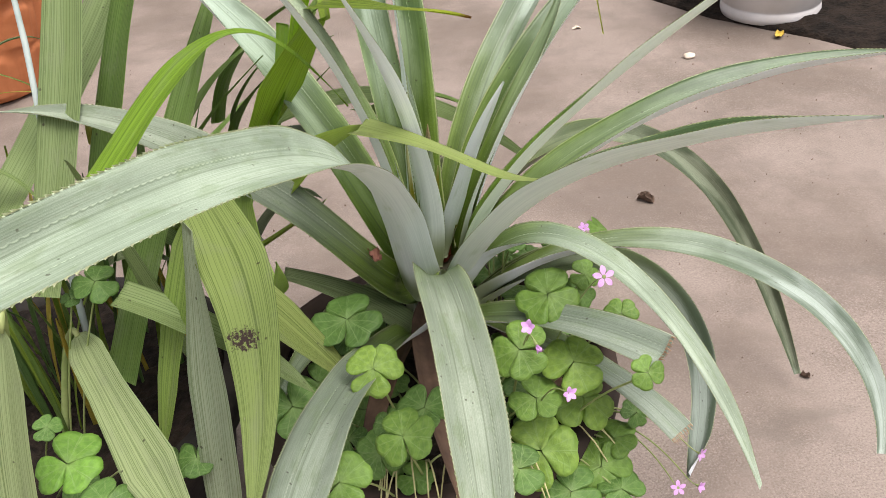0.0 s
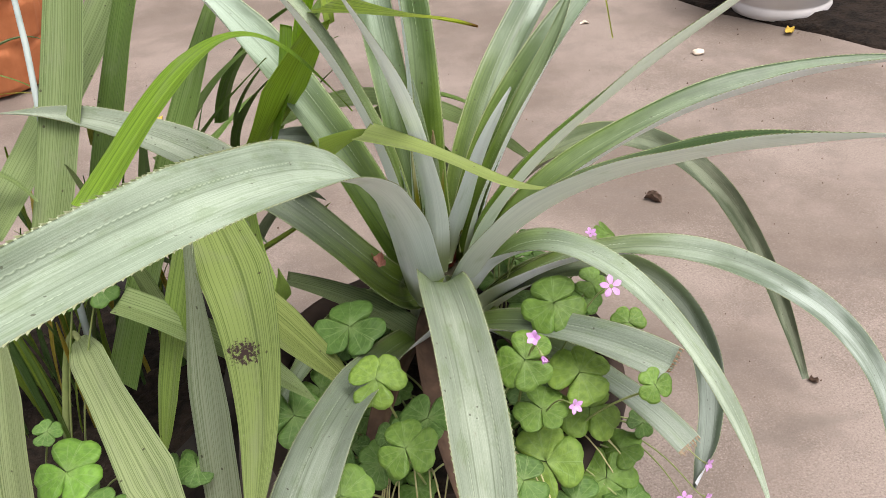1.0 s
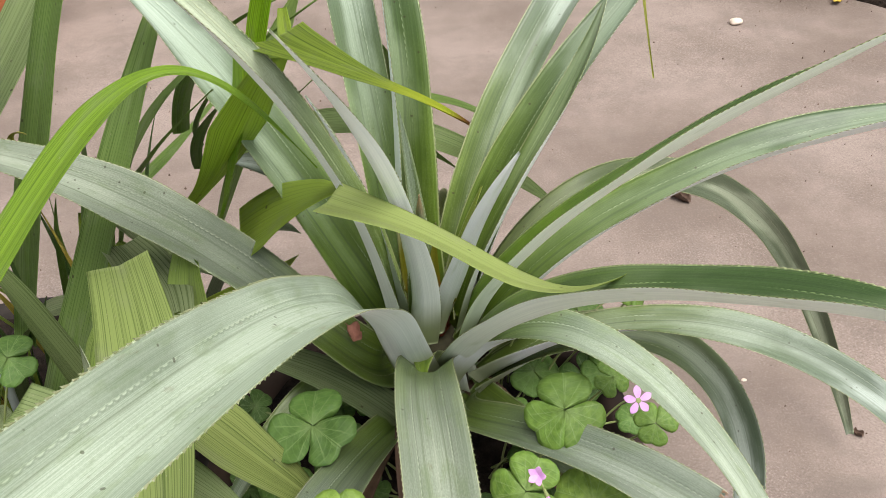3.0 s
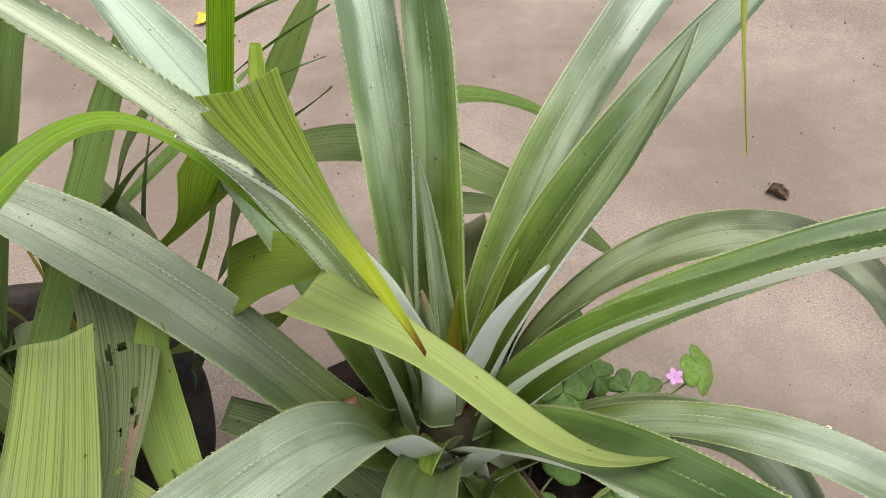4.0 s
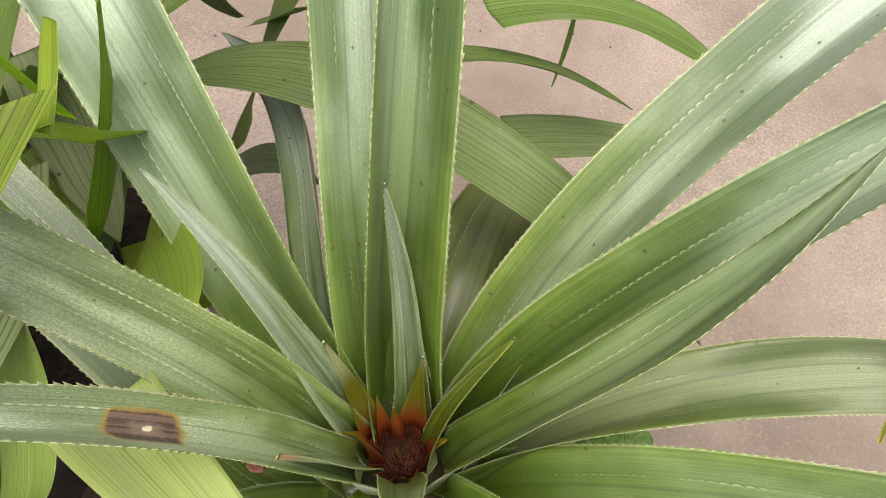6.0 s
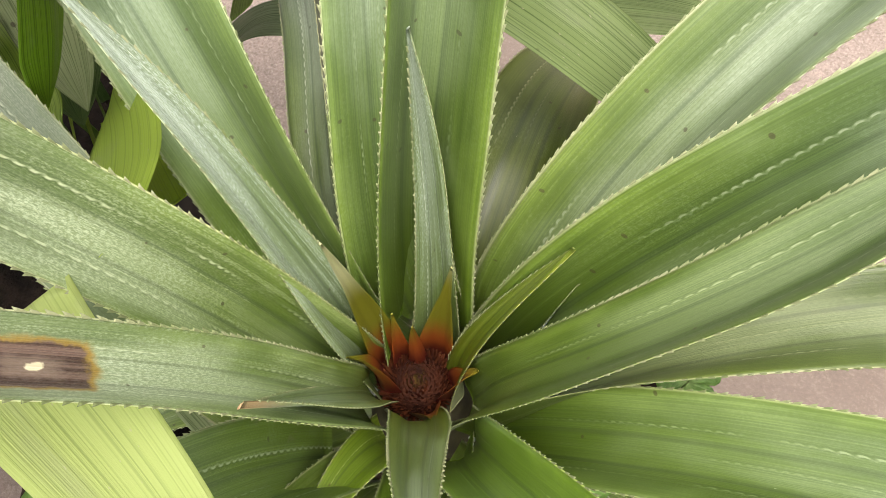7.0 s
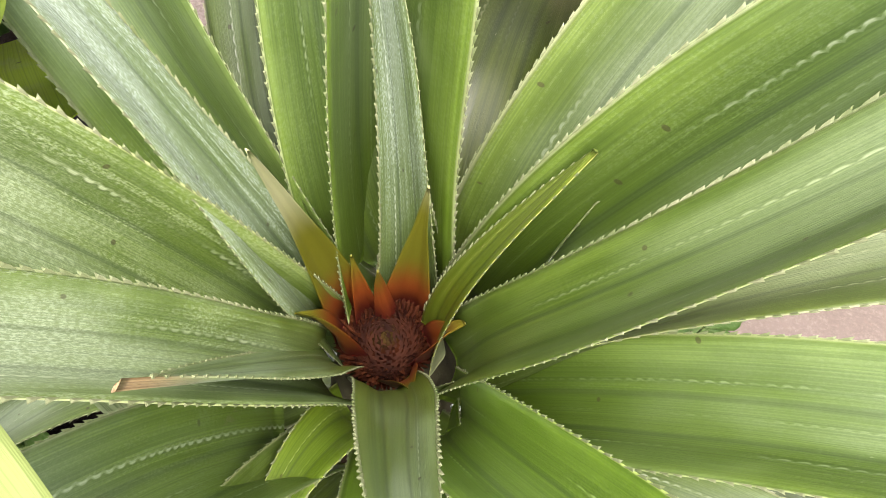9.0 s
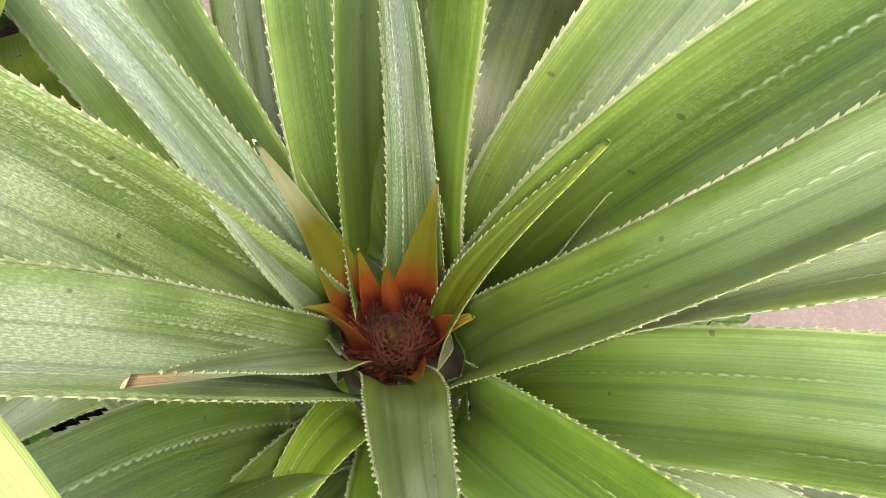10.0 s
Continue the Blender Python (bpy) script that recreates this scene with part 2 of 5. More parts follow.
def make_pleated(name="pleated_leaf", scar=None, yellow=None, ribs=1.0):
    n = Nodes(name, 0.5, 0.35)
    uv, v, s = n.uv()
    shift = n.math('MULTIPLY', n.info("Random"), 23.0)
    comb = n.t.nodes.new("ShaderNodeCombineXYZ")
    n.put(shift, comb.inputs[0])
    n.put(shift, comb.inputs[1])
    veins = n.noise(n.scaled(uv, (48.0, 1.4, 1.0), comb.outputs[0]), 1.0, 2.0)
    hair = n.noise(n.scaled(uv, (120.0, 5.0, 1.0), comb.outputs[0]), 1.0, 2.0)
    blot = n.noise(n.scaled(uv, (2.5, 18.0, 1.0), comb.outputs[0]), 1.0, 5.0)
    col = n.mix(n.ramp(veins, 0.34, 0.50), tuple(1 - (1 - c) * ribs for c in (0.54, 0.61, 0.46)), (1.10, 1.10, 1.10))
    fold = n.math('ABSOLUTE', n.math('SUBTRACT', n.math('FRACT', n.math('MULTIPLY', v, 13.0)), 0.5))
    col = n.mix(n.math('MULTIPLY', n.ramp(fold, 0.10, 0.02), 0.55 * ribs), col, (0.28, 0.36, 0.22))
    col = n.mix(n.math('MULTIPLY', n.ramp(hair, 0.55, 0.7), 0.35), col, (1.35, 1.3, 1.3))
    col = n.mix(1.0, col, n.info("Color"), 'MULTIPLY')
    col = n.mix(n.math('MULTIPLY', n.ramp(blot, 0.5, 0.75), 0.35), col, (0.30, 0.33, 0.20))
    fleck = n.ramp(n.noise(n.scaled(uv, (30.0, 260.0, 1.0), comb.outputs[0]), 1.0, 3.0), 0.66, 0.74)
    col = n.mix(n.math('MULTIPLY', fleck, 0.6), col, (0.42, 0.40, 0.26))
    spot = n.ramp(n.cells(n.scaled(uv, (7.0, 130.0, 1.0), comb.outputs[0]), 0.35), 0.09, 0.05)
    col = n.mix(n.math('MULTIPLY', spot, 0.7), col, (0.05, 0.035, 0.02))
    if yellow:
        d = n.math('ADD', s, n.math('MULTIPLY', n.math('SUBTRACT', veins, 0.5), 0.05))
        col = n.mix(n.ramp(d, yellow[0], yellow[1]), col, n.mix(n.ramp(hair, 0.4, 0.6), (0.33, 0.43, 0.025), (0.50, 0.55, 0.05)))
        col = n.mix(n.ramp(d, yellow[2], yellow[3]), col, (0.22, 0.10, 0.02))
    if scar:
        dv = n.math('DIVIDE', n.math('SUBTRACT', v, scar[0]), scar[2])
        ds = n.math('DIVIDE', n.math('SUBTRACT', s, scar[1]), scar[3])
        rag = n.math('MULTIPLY', n.noise(n.scaled(uv, (16.0, 200.0, 1.0)), 1.0, 5.0, 0.7), 3.0)
        r = n.math('ADD', n.math('ADD', n.math('POWER', dv, 2.0), n.math('POWER', ds, 2.0)), rag)
        col = n.mix(n.ramp(r, 1.95, 1.6), col, scar[4])
    n.colour(col)
    n.thin(col, 0.48)
    n.bump(n.math('ADD', veins, n.math('MULTIPLY', hair, 0.4)), 0.35, 0.002)
    return n.m


def make_clover():
    n = Nodes("clover_leaf", 0.5, 0.35)
    uv, v, s = n.uv()
    rnd = n.info("Random")
    blot = n.noise(n.coords("Object"), 5.0, 6.0)
    # v: across from the midrib, s: from the hinge outward
    rib = n.ramp(n.math('ABSOLUTE', v), 0.03, 0.0)
    veins = n.ramp(n.math('SINE', n.math('MULTIPLY', n.math('SUBTRACT', s, n.math('MULTIPLY', n.math('ABSOLUTE', v), 0.55)), 38.0)), 0.55, 1.0)
    rays = n.math('MULTIPLY', n.ramp(n.math('ABSOLUTE', n.math('SINE', n.math('MULTIPLY', n.math('ADD', v, n.math('MULTIPLY', blot, 0.12)), 8.0))), 0.28, 0.04), n.ramp(s, 0.95, 0.55))
    cell = n.ramp(n.cells(n.coords("Object"), 9.0), 0.15, 0.6)
    col = n.mix(n.ramp(blot, 0.35, 0.7), (0.72, 0.78, 0.66), (1.12, 1.10, 1.0))
    col = n.mix(n.math('MULTIPLY', cell, 0.10), col, (0.6, 0.68, 0.55))
    col = n.mix(1.0, col, n.info("Color"), 'MULTIPLY')
    col = n.mix(n.ramp(s, 0.40, 0.0, 0.0, 0.40), col, (0.32, 0.44, 0.16))
    col = n.mix(n.math('MULTIPLY', n.math('ADD', n.math('MAXIMUM', rib, n.math('MULTIPLY', rays, 0.8)), n.math('MULTIPLY', veins, 0.25)), 0.45), col, (0.30, 0.42, 0.16))
    col = n.mix(n.math('MULTIPLY', rnd, 0.25), col, (0.16, 0.30, 0.06))
    n.colour(col)
    n.thin(col, 0.25)
    n.bump(n.math('ADD', n.math('ADD', n.math('MULTIPLY', blot, 0.5), n.math('MULTIPLY', veins, 0.4)), n.math('MULTIPLY', rib, 1.2)), 0.2, 0.015)
    return n.m


def make_plain(name, a, b, scale=40.0, rough=0.6, bump=0.2, spec=0.4, dist=0.002):
    n = Nodes(name, rough, spec)
    c = n.coords("Object")
    big = n.noise(c, scale * 0.2, 5.0)
    small = n.noise(c, scale, 5.0)
    col = n.mix(n.ramp(n.math('ADD', n.math('MULTIPLY', big, 0.6), n.math('MULTIPLY', small, 0.4)), 0.35, 0.65), a, b)
    n.colour(col)
    n.bump(small, bump, dist)
    return n.m


def make_concrete():
    n = Nodes("concrete", 0.85, 0.25)
    c = n.coords("Object")
    big = n.noise(c, 2.1, 6.0, 0.6)
    mid = n.noise(c, 7.0, 7.0, 0.68)
    grit = n.noise(c, 160.0, 3.0)
    col = n.mix(n.ramp(big, 0.36, 0.64), (0.163, 0.130, 0.106), (0.270, 0.221, 0.189))
    col = n.mix(n.math('MULTIPLY', n.ramp(mid, 0.46, 0.66), 0.5), col, (0.165, 0.135, 0.115))
    sand = n.noise(c, 300.0, 4.0, 0.75)
    strewn = n.ramp(n.noise(c, 1.9, 4.0, 0.6), 0.42, 0.58, 0.5, 1.5)
    col = n.mix(n.math('MULTIPLY', strewn, n.ramp(sand, 0.50, 0.64, 0.0, 0.38)), col, (0.11, 0.09, 0.07))
    col = n.mix(n.math('MULTIPLY', strewn, n.ramp(sand, 0.47, 0.36, 0.0, 0.28)), col, (0.42, 0.35, 0.30))
    col = n.mix(n.ramp(grit, 0.58, 0.75, 0.0, 0.40), col, (0.20, 0.15, 0.12))
    col = n.mix(n.ramp(grit, 0.40, 0.28, 0.0, 0.12), col, (0.42, 0.36, 0.31))
    speck = n.ramp(n.cells(c, 45.0), 0.10, 0.04)
    gate = n.ramp(n.noise(c, 13.0, 2.0), 0.55, 0.62)
    col = n.mix(n.math('MULTIPLY', n.math('MULTIPLY', speck, gate), 0.65), col, (0.10, 0.075, 0.06))
    damp = n.ramp(n.noise(n.scaled(c, (1.0, 1.8, 1.0)), 2.6, 5.0, 0.6), 0.60, 0.72)
    col = n.mix(n.math('MULTIPLY', damp, 0.6), col, (0.14, 0.115, 0.095))
    n.colour(col)
    n.put(n.ramp(damp, 0.0, 1.0, 0.88, 0.6), n.b.inputs["Roughness"])
    n.bump(n.math('ADD', n.math('MULTIPLY', mid, 0.6), grit), 0.35, 0.003)
    return n.m


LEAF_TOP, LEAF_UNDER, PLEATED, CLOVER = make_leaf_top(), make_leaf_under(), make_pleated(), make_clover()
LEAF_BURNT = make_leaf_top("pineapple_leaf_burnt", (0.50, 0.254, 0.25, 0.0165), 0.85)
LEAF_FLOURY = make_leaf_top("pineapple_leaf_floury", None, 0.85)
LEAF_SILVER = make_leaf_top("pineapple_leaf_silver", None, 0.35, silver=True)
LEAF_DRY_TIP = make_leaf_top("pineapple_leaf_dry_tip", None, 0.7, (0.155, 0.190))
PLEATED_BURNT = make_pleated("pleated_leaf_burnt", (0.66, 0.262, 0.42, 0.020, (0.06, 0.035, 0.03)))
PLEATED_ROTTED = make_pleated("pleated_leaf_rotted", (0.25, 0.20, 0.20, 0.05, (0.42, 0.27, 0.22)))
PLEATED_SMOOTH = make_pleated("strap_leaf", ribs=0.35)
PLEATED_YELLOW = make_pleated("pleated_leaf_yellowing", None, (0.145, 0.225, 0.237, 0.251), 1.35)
CONCRETE = make_concrete()
SPINE = make_plain("leaf_spine", (0.13, 0.17, 0.06), (0.30, 0.32, 0.18), 90.0, 0.5)
SOIL = make_plain("potting_soil", (0.006, 0.0045, 0.0035), (0.030, 0.021, 0.015), 90.0, 0.95, 1.0, 0.2, 0.01)
TERRACOTTA_DARK = make_plain("brown_clay", (0.022, 0.014, 0.010), (0.055, 0.032, 0.022), 25.0, 0.85)
BLACK_PLASTIC = make_plain("black_plastic", (0.010, 0.009, 0.008), (0.035, 0.028, 0.022), 60.0, 0.85, 0.6)
ORANGE_CLAY = make_plain("orange_clay", (0.36, 0.11, 0.035), (0.56, 0.20, 0.08), 14.0, 0.7)
WHITE_GLAZE = make_plain("white_pot", (0.56, 0.53, 0.51), (0.68, 0.65, 0.63), 12.0, 0.55)
# bud red set darker to carry the shade the bud sits in
BRACT = make_plain("red_bract", (0.020, 0.006, 0.003), (0.070, 0.020, 0.008), 300.0, 0.8, 0.2, 0.15, 0.0005)
PETAL = make_plain("pink_petal", (0.58, 0.27, 0.62), (0.72, 0.45, 0.74), 200.0, 0.6, 0.1)
PETIOLE = make_plain("pale_green_stalk", (0.20, 0.27, 0.08), (0.32, 0.36, 0.14), 60.0, 0.5)
DRY = make_plain("dry_brown_litter", (0.07, 0.045, 0.03), (0.16, 0.10, 0.07), 120.0, 0.85, 0.6)
def make_bract_leaf():
    n = Nodes("orange_bract", 0.42, 0.4)
    uv, v, s = n.uv()
    grain = n.noise(n.scaled(uv, (20.0, 120.0, 1.0)), 1.0, 3.0)
    d = n.math('ADD', s, n.math('MULTIPLY', n.math('SUBTRACT', grain, 0.5), 0.006))
    col = n.mix(n.ramp(d, 0.006, 0.030), (0.095, 0.012, 0.007), (0.26, 0.060, 0.010))
    col = n.mix(n.ramp(d, 0.026, 0.060), col, (0.150, 0.150, 0.012))
    col = n.mix(n.ramp(d, 0.09, 0.13), col, (0.42, 0.42, 0.22))
    n.colour(n.mix(n.ramp(grain, 0.7, 0.8, 0.0, 0.5), col, (0.12, 0.06, 0.02)))
    n.bump(grain, 0.15, 0.0006)
    return n.m


# rusty scale colours, darkened like the bud under them to stand in for shade
def make_bud_scale():
    n = Nodes("rusty_bud_scale", 0.75, 0.15)
    c = n.coords("Object")
    own = n.t.nodes.new("ShaderNodeNewGeometry").outputs["Random Per Island"]
    col = n.mix(own, (0.030, 0.006, 0.003), (0.120, 0.034, 0.012))
    heart = n.t.nodes.new("ShaderNodeVectorMath")
    heart.operation = 'DISTANCE'
    n.put(c, heart.inputs[0])
    heart.inputs[1].default_value = (-0.0108, 0.0022, 0.152)
    col = n.mix(n.ramp(heart.outputs["Value"], 0.0085, 0.004, 0.0, 0.75), col, n.mix(own, (0.035, 0.026, 0.006), (0.075, 0.055, 0.012)))
    n.colour(col)
    n.bump(n.noise(c, 900.0, 2.0), 0.15, 0.0004)
    return n.m


BUD_SCALE = make_bud_scale()
BRACT_LEAF = make_bract_leaf()
DRIED_LEAF = make_plain("dried_leaf", (0.06, 0.034, 0.022), (0.15, 0.09, 0.055), 50.0, 0.8, 0.5)
TORN = make_plain("torn_dry_edge", (0.20, 0.11, 0.06), (0.48, 0.36, 0.24), 200.0, 0.8, 0.5)
PEBBLE = make_plain("pale_pebble", (0.62, 0.52, 0.40), (0.75, 0.66, 0.54), 60.0, 0.8)
YELLOW = make_plain("yellow_fallen_leaf", (0.50, 0.34, 0.04), (0.62, 0.45, 0.08), 60.0, 0.6)

# ---- mesh helpers ----


def mesh_of(name, verts, faces, mats, slots=None, uvs=None, smooth=True):
    me = bpy.data.meshes.new(name)
    me.from_pydata(verts, [], faces)
    for m in mats:
        me.materials.append(m)
    if slots is not None:
        me.polygons.foreach_set("material_index", slots)
    if smooth:
        me.polygons.foreach_set("use_smooth", [True] * len(me.polygons))
    if uvs is not None:
        layer = me.uv_layers.new(name="UVMap")
        idx = np.empty(len(me.loops), dtype=np.int32)
        me.loops.foreach_get("vertex_index", idx)
        layer.data.foreach_set("uv", np.asarray(uvs, dtype=np.float32)[idx].ravel())
    me.update()
    return me


def part(name, me, parent, label=""):
    ob = new(name, me)
    ob.parent = parent
    return tagged(ob, label=label)


def holder(name, at, label, category, group="", kind=""):
    ob = new(name)
    ob.location = at
    ob.empty_display_size = 0.05
    return tagged(ob, label=label, category=category, group=group, kind=kind)


def bezier(points, u):
    """The curve of those control points at the places u."""
    n = len(points) - 1
    p = np.array(points, float)
    return sum(math.comb(n, k) * (u ** k * (1 - u) ** (n - k))[:, None] * p[k] for k in range(n + 1))


def frame_along(c, rolls, u, steady=False):
    """Tangent, side and upper normal along a centre line."""
    t = np.gradient(c, axis=0)
    t /= np.linalg.norm(t, axis=1)[:, None] + 1e-9
    if steady:
        a = c[-1] - c[0]
        ref = np.cross(np.array((a[0], a[1], 0.0)) / np.hypot(a[0], a[1]), (0, 0, 1.0))
        s = ref - (t @ ref)[:, None] * t
    else:
        s = np.cross(t, (0, 0, 1.0))
    s /= np.maximum(np.linalg.norm(s, axis=1)[:, None], 0.05)
    nrm = np.cross(s, t)
    r = (rolls[0] + (rolls[1] - rolls[0]) * u)[:, None]
    s2 = s * np.cos(r) + nrm * np.sin(r)
    return t, s2, np.cross(s2, t)


def width_along(widths, cut, u):
    a, b, c = widths
    if cut == "blunt":
        return np.interp(u, [0, .35, .7, .9, 1], [a, b, c, c * .72, c * .3])
    if cut == "round":
        w = np.interp(u, [0, .35, .7, .88, 1], [a, b, c, c * .55, .001])
        return w * np.clip(0.16 + 0.84 * np.sqrt(np.clip(u / 0.13, 0, 1)), 0, 1)
    if cut:
        return np.interp(u, [0, .35, .7, 1], [a, b, c, c * .95])
    w = np.interp(u, [0, .35, .7, .88, 1], [a, b, c, c * .55, .001])
    k = np.array([1, 2, 3, 2, 1]) / 9.0
    soft_w = np.convolve(np.pad(w, 2, mode='edge'), k, 'valid')
    soft_w[-3:] = w[-3:]
    return soft_w


def blade(points, widths, rolls, cut, profile, nu, nv, thick, jitter=0.0, seed=0, steady=False):
    """A closed leaf blade: vertices, faces, material slots (0 above, 1 below), uv, and its two margins."""
    rng = random.Random(seed)
    u = np.linspace(0, 1, nu + 1)
    c = bezier(points, u)
    t, s, nrm = frame_along(c, rolls, u, steady)
    w = width_along(widths, cut, u)
    run = np.concatenate([[0], np.cumsum(np.linalg.norm(np.diff(c, axis=0), axis=1))])
    vs = np.linspace(-1, 1, nv + 1)
    ph = [rng.uniform(0, 6.3) for _ in range(4)]
    verts, uvs = [], []
    for side in (0.5, -0.5):
        for i in range(nu + 1):
            wave = jitter * (math.sin(run[i] * 21 + ph[0]) + 0.6 * math.sin(run[i] * 47 + ph[1]))
            wave2 = jitter * (math.sin(run[i] * 25 + ph[2]) + 0.6 * math.sin(run[i] * 39 + ph[3]))
            for j, v in enumerate(vs):
                edge = (1 - abs(v) ** 3) * 0.85 + 0.15
                lift = profile(v, u[i]) * w[i] + (wave * max(v, 0) ** 2 + wave2 * max(-v, 0) ** 2)
                p = c[i] + s[i] * (v * w[i] / 2) + nrm[i] * (lift + side * thick * edge)
                verts.append(p)
                uvs.append((v * 0.5 + 0.5, run[i]))
    row, off = nv + 1, (nu + 1) * (nv + 1)
    faces, slots = [], []
    for i in range(nu):
        for j in range(nv):
            a = i * row + j
            faces.append((a, a + 1, a + row + 1, a + row))
            slots.append(0)
            b = off + a
            faces.append((b, b + row, b + row + 1, b + 1))
            slots.append(1)
    for i in range(nu):
        for j in (0, nv):
            a, b = i * row + j, (i + 1) * row + j
            faces.append((a, b, off + b, off + a) if j == 0 else (b, a, off + a, off + b))
            slots.append(0)
    for i in (0, nu):
        for j in range(nv):
            a = i * row + j
            faces.append((a, off + a, off + a + 1, a + 1) if i == nu else (a, a + 1, off + a + 1, off + a))
            slots.append(0)
    v3 = np.array(verts[:off]).reshape(nu + 1, row, 3)
    return verts, faces, slots, uvs, v3[:, 0], v3[:, -1], t, s, nrm, run, w


def tube(points, radii, sides=8):
    """A tapered round stalk along points, closed at both ends."""
    p = np.array(points, float)
    t = np.gradient(p, axis=0)
    t /= np.linalg.norm(t, axis=1)[:, None] + 1e-9
    ref = np.array((0.0, 0.0, 1.0)) if abs(t[0][2]) < 0.9 else np.array((1.0, 0.0, 0.0))
    verts, faces = [], []
    for k in range(len(p)):
        a = np.cross(t[k], ref)
        a /= np.linalg.norm(a) + 1e-9
        b = np.cross(t[k], a)
        for q in range(sides):
            g = 2 * math.pi * q / sides
            verts.append(p[k] + radii[k] * (a * math.cos(g) + b * math.sin(g)))
    for k in range(len(p) - 1):
        for q in range(sides):
            r = (q + 1) % sides
            faces.append((k * sides + q, k * sides + r, (k + 1) * sides + r, (k + 1) * sides + q))
    faces.append(tuple(range(sides))[::-1])
    faces.append(tuple((len(p) - 1) * sides + q for q in range(sides)))
    return verts, faces


def lathe(profile, sides=64, wave=None):
    """A turned body from (radius, height) pairs, closed on its axis."""
    verts, faces = [], []
    for r, z in profile:
        for q in range(sides):
            g = 2 * math.pi * q / sides
            k = 1.0 + (wave(g, z) if wave else 0.0)
            verts.append((r * k * math.cos(g), r * k * math.sin(g), z))
    n = len(profile)
    for k in range(n - 1):
        for q in range(sides):
            r = (q + 1) % sides
            faces.append((k * sides + q, k * sides + r, (k + 1) * sides + r, (k + 1) * sides + q))
    faces.append(tuple(range(sides))[::-1])
    faces.append(tuple((n - 1) * sides + q for q in range(sides)))
    return verts, faces


# ---- ground ----
def build_ground():
    n, half = 60, 40.0
    g = np.linspace(-1, 1, n + 1)
    g = np.sign(g) * np.abs(g) ** 3 * half
    verts = [(x, y, 0.004 * noise.noise((x * 1.3, y * 1.3, 3.0)) - 0.004) for y in g for x in g]
    faces = [(j * (n + 1) + i, j * (n + 1) + i + 1, (j + 1) * (n + 1) + i + 1, (j + 1) * (n + 1) + i) for j in range(n) for i in range(n)]
    ob = new("ground", mesh_of("ground", verts, faces, [CONCRETE]))
    tagged(ob, "worn tan concrete yard floor with stains and grit", "floor", kind="structure")


build_ground()


# dark lumpy strip on the floor standing in for shade at the far edge
def build_shade_strip():
    verts, faces = [], []
    nx, ny = 90, 36
    for j in range(ny + 1):
        for i in range(nx + 1):
            x = 0.75 + 6.2 * (i / nx) ** 1.5
            edge = float(np.interp(x, [0.75, 0.9, 1.02, 1.18, 1.26, 1.40, 1.8, 3.4], [2.05, 1.93, 1.76, 1.50, 1.41, 1.28, 1.0, 0.6])) + 0.03 * math.sin(x * 17) + 0.03 * noise.noise((x * 9, 0, 1))
            y = edge + (5.9 - edge) * (j / ny) ** 1.8
            z = 0.001 + 0.03 * min(1.0, j / 5) * (0.6 + noise.noise((x * 8, y * 8, 0)) + 0.4 * noise.noise((x * 25, y * 25, 0)))
            verts.append((x, y, max(z, 0.0015) if j else -0.01))
    for j in range(ny):
        for i in range(nx):
            a = j * (nx + 1) + i
            faces.append((a, a + 1, a + nx + 2, a + nx + 1))
    tagged(new("shade_strip", mesh_of("shade_strip", verts, faces, [SOIL])), "dark lumpy ground strip standing in for shade at the edge of the yard", "soil", kind="structure")


build_shade_strip()


def build_wall():
    # unseen wall added behind the plants to close the yard and block skylight
    v = [(x, y, z) for z in (-0.02, 4.5) for x, y in ((-9, 6.0), (9, 6.0), (9, 6.25), (-9, 6.25))]
    f = [(0, 1, 5, 4), (1, 2, 6, 5), (2, 3, 7, 6), (3, 0, 4, 7), (4, 5, 6, 7), (3, 2, 1, 0)]
    plaster = make_plain("blocker_wall", (0.10, 0.085, 0.07), (0.18, 0.15, 0.125), 6.0, 0.9, 0.4)
    tagged(new("skylight_blocker", mesh_of("skylight_blocker", v, f, [plaster], smooth=False)), "unseen plain dark wall added to close the yard and block skylight", "wall", kind="structure")


build_wall()

# ---- pots ----


def build_pot(name, at, r_base, r_top, h, mat, label, soil=True):
    pot = holder(name, at, label, "plant pot")
    t = 0.012
    prof = [(r_base * 0.97, 0.0), (r_base, 0.006), (r_base + (r_top - r_base) * 0.5, h * 0.5), (r_top, h - 0.05), (r_top + 0.002, h - 0.045),
            (r_top + 0.013, h - 0.042), (r_top + 0.016, h - 0.02), (r_top + 0.012, h), (r_top - t, h), (r_top - t - 0.004, h - 0.04), (r_top - t - 0.006, h - 0.07)]
    v, f = lathe(prof, 72)
    part("body", mesh_of("pot_body", v, f, [mat]), pot)
    if soil:
        n, sides = 14, 56
        vs, fs = [(0, 0, h - 0.02)], []
        for k in range(1, n + 1):
            r = (r_top - t - 0.003) * k / n
            for q in range(sides):
                g = 2 * math.pi * q / sides
                x, y = r * math.cos(g), r * math.sin(g)
                vs.append((x, y, h - 0.014 + 0.012 * noise.noise(((x + at[0]) * 30, (y + at[1]) * 30, 2.0)) + 0.006 * noise.noise((x * 90, y * 90, 5.0))))
        for q in range(sides):
            fs.append((0, 1 + q, 1 + (q + 1) % sides))
        for k in range(n - 1):
            for q in range(sides):
                a, b = 1 + k * sides + q, 1 + k * sides + (q + 1) % sides
                fs.append((a, a + sides, b + sides, b))
        part("soil", mesh_of("pot_soil", vs, fs, [SOIL]), pot, "dark crumbly potting soil")
    return pot


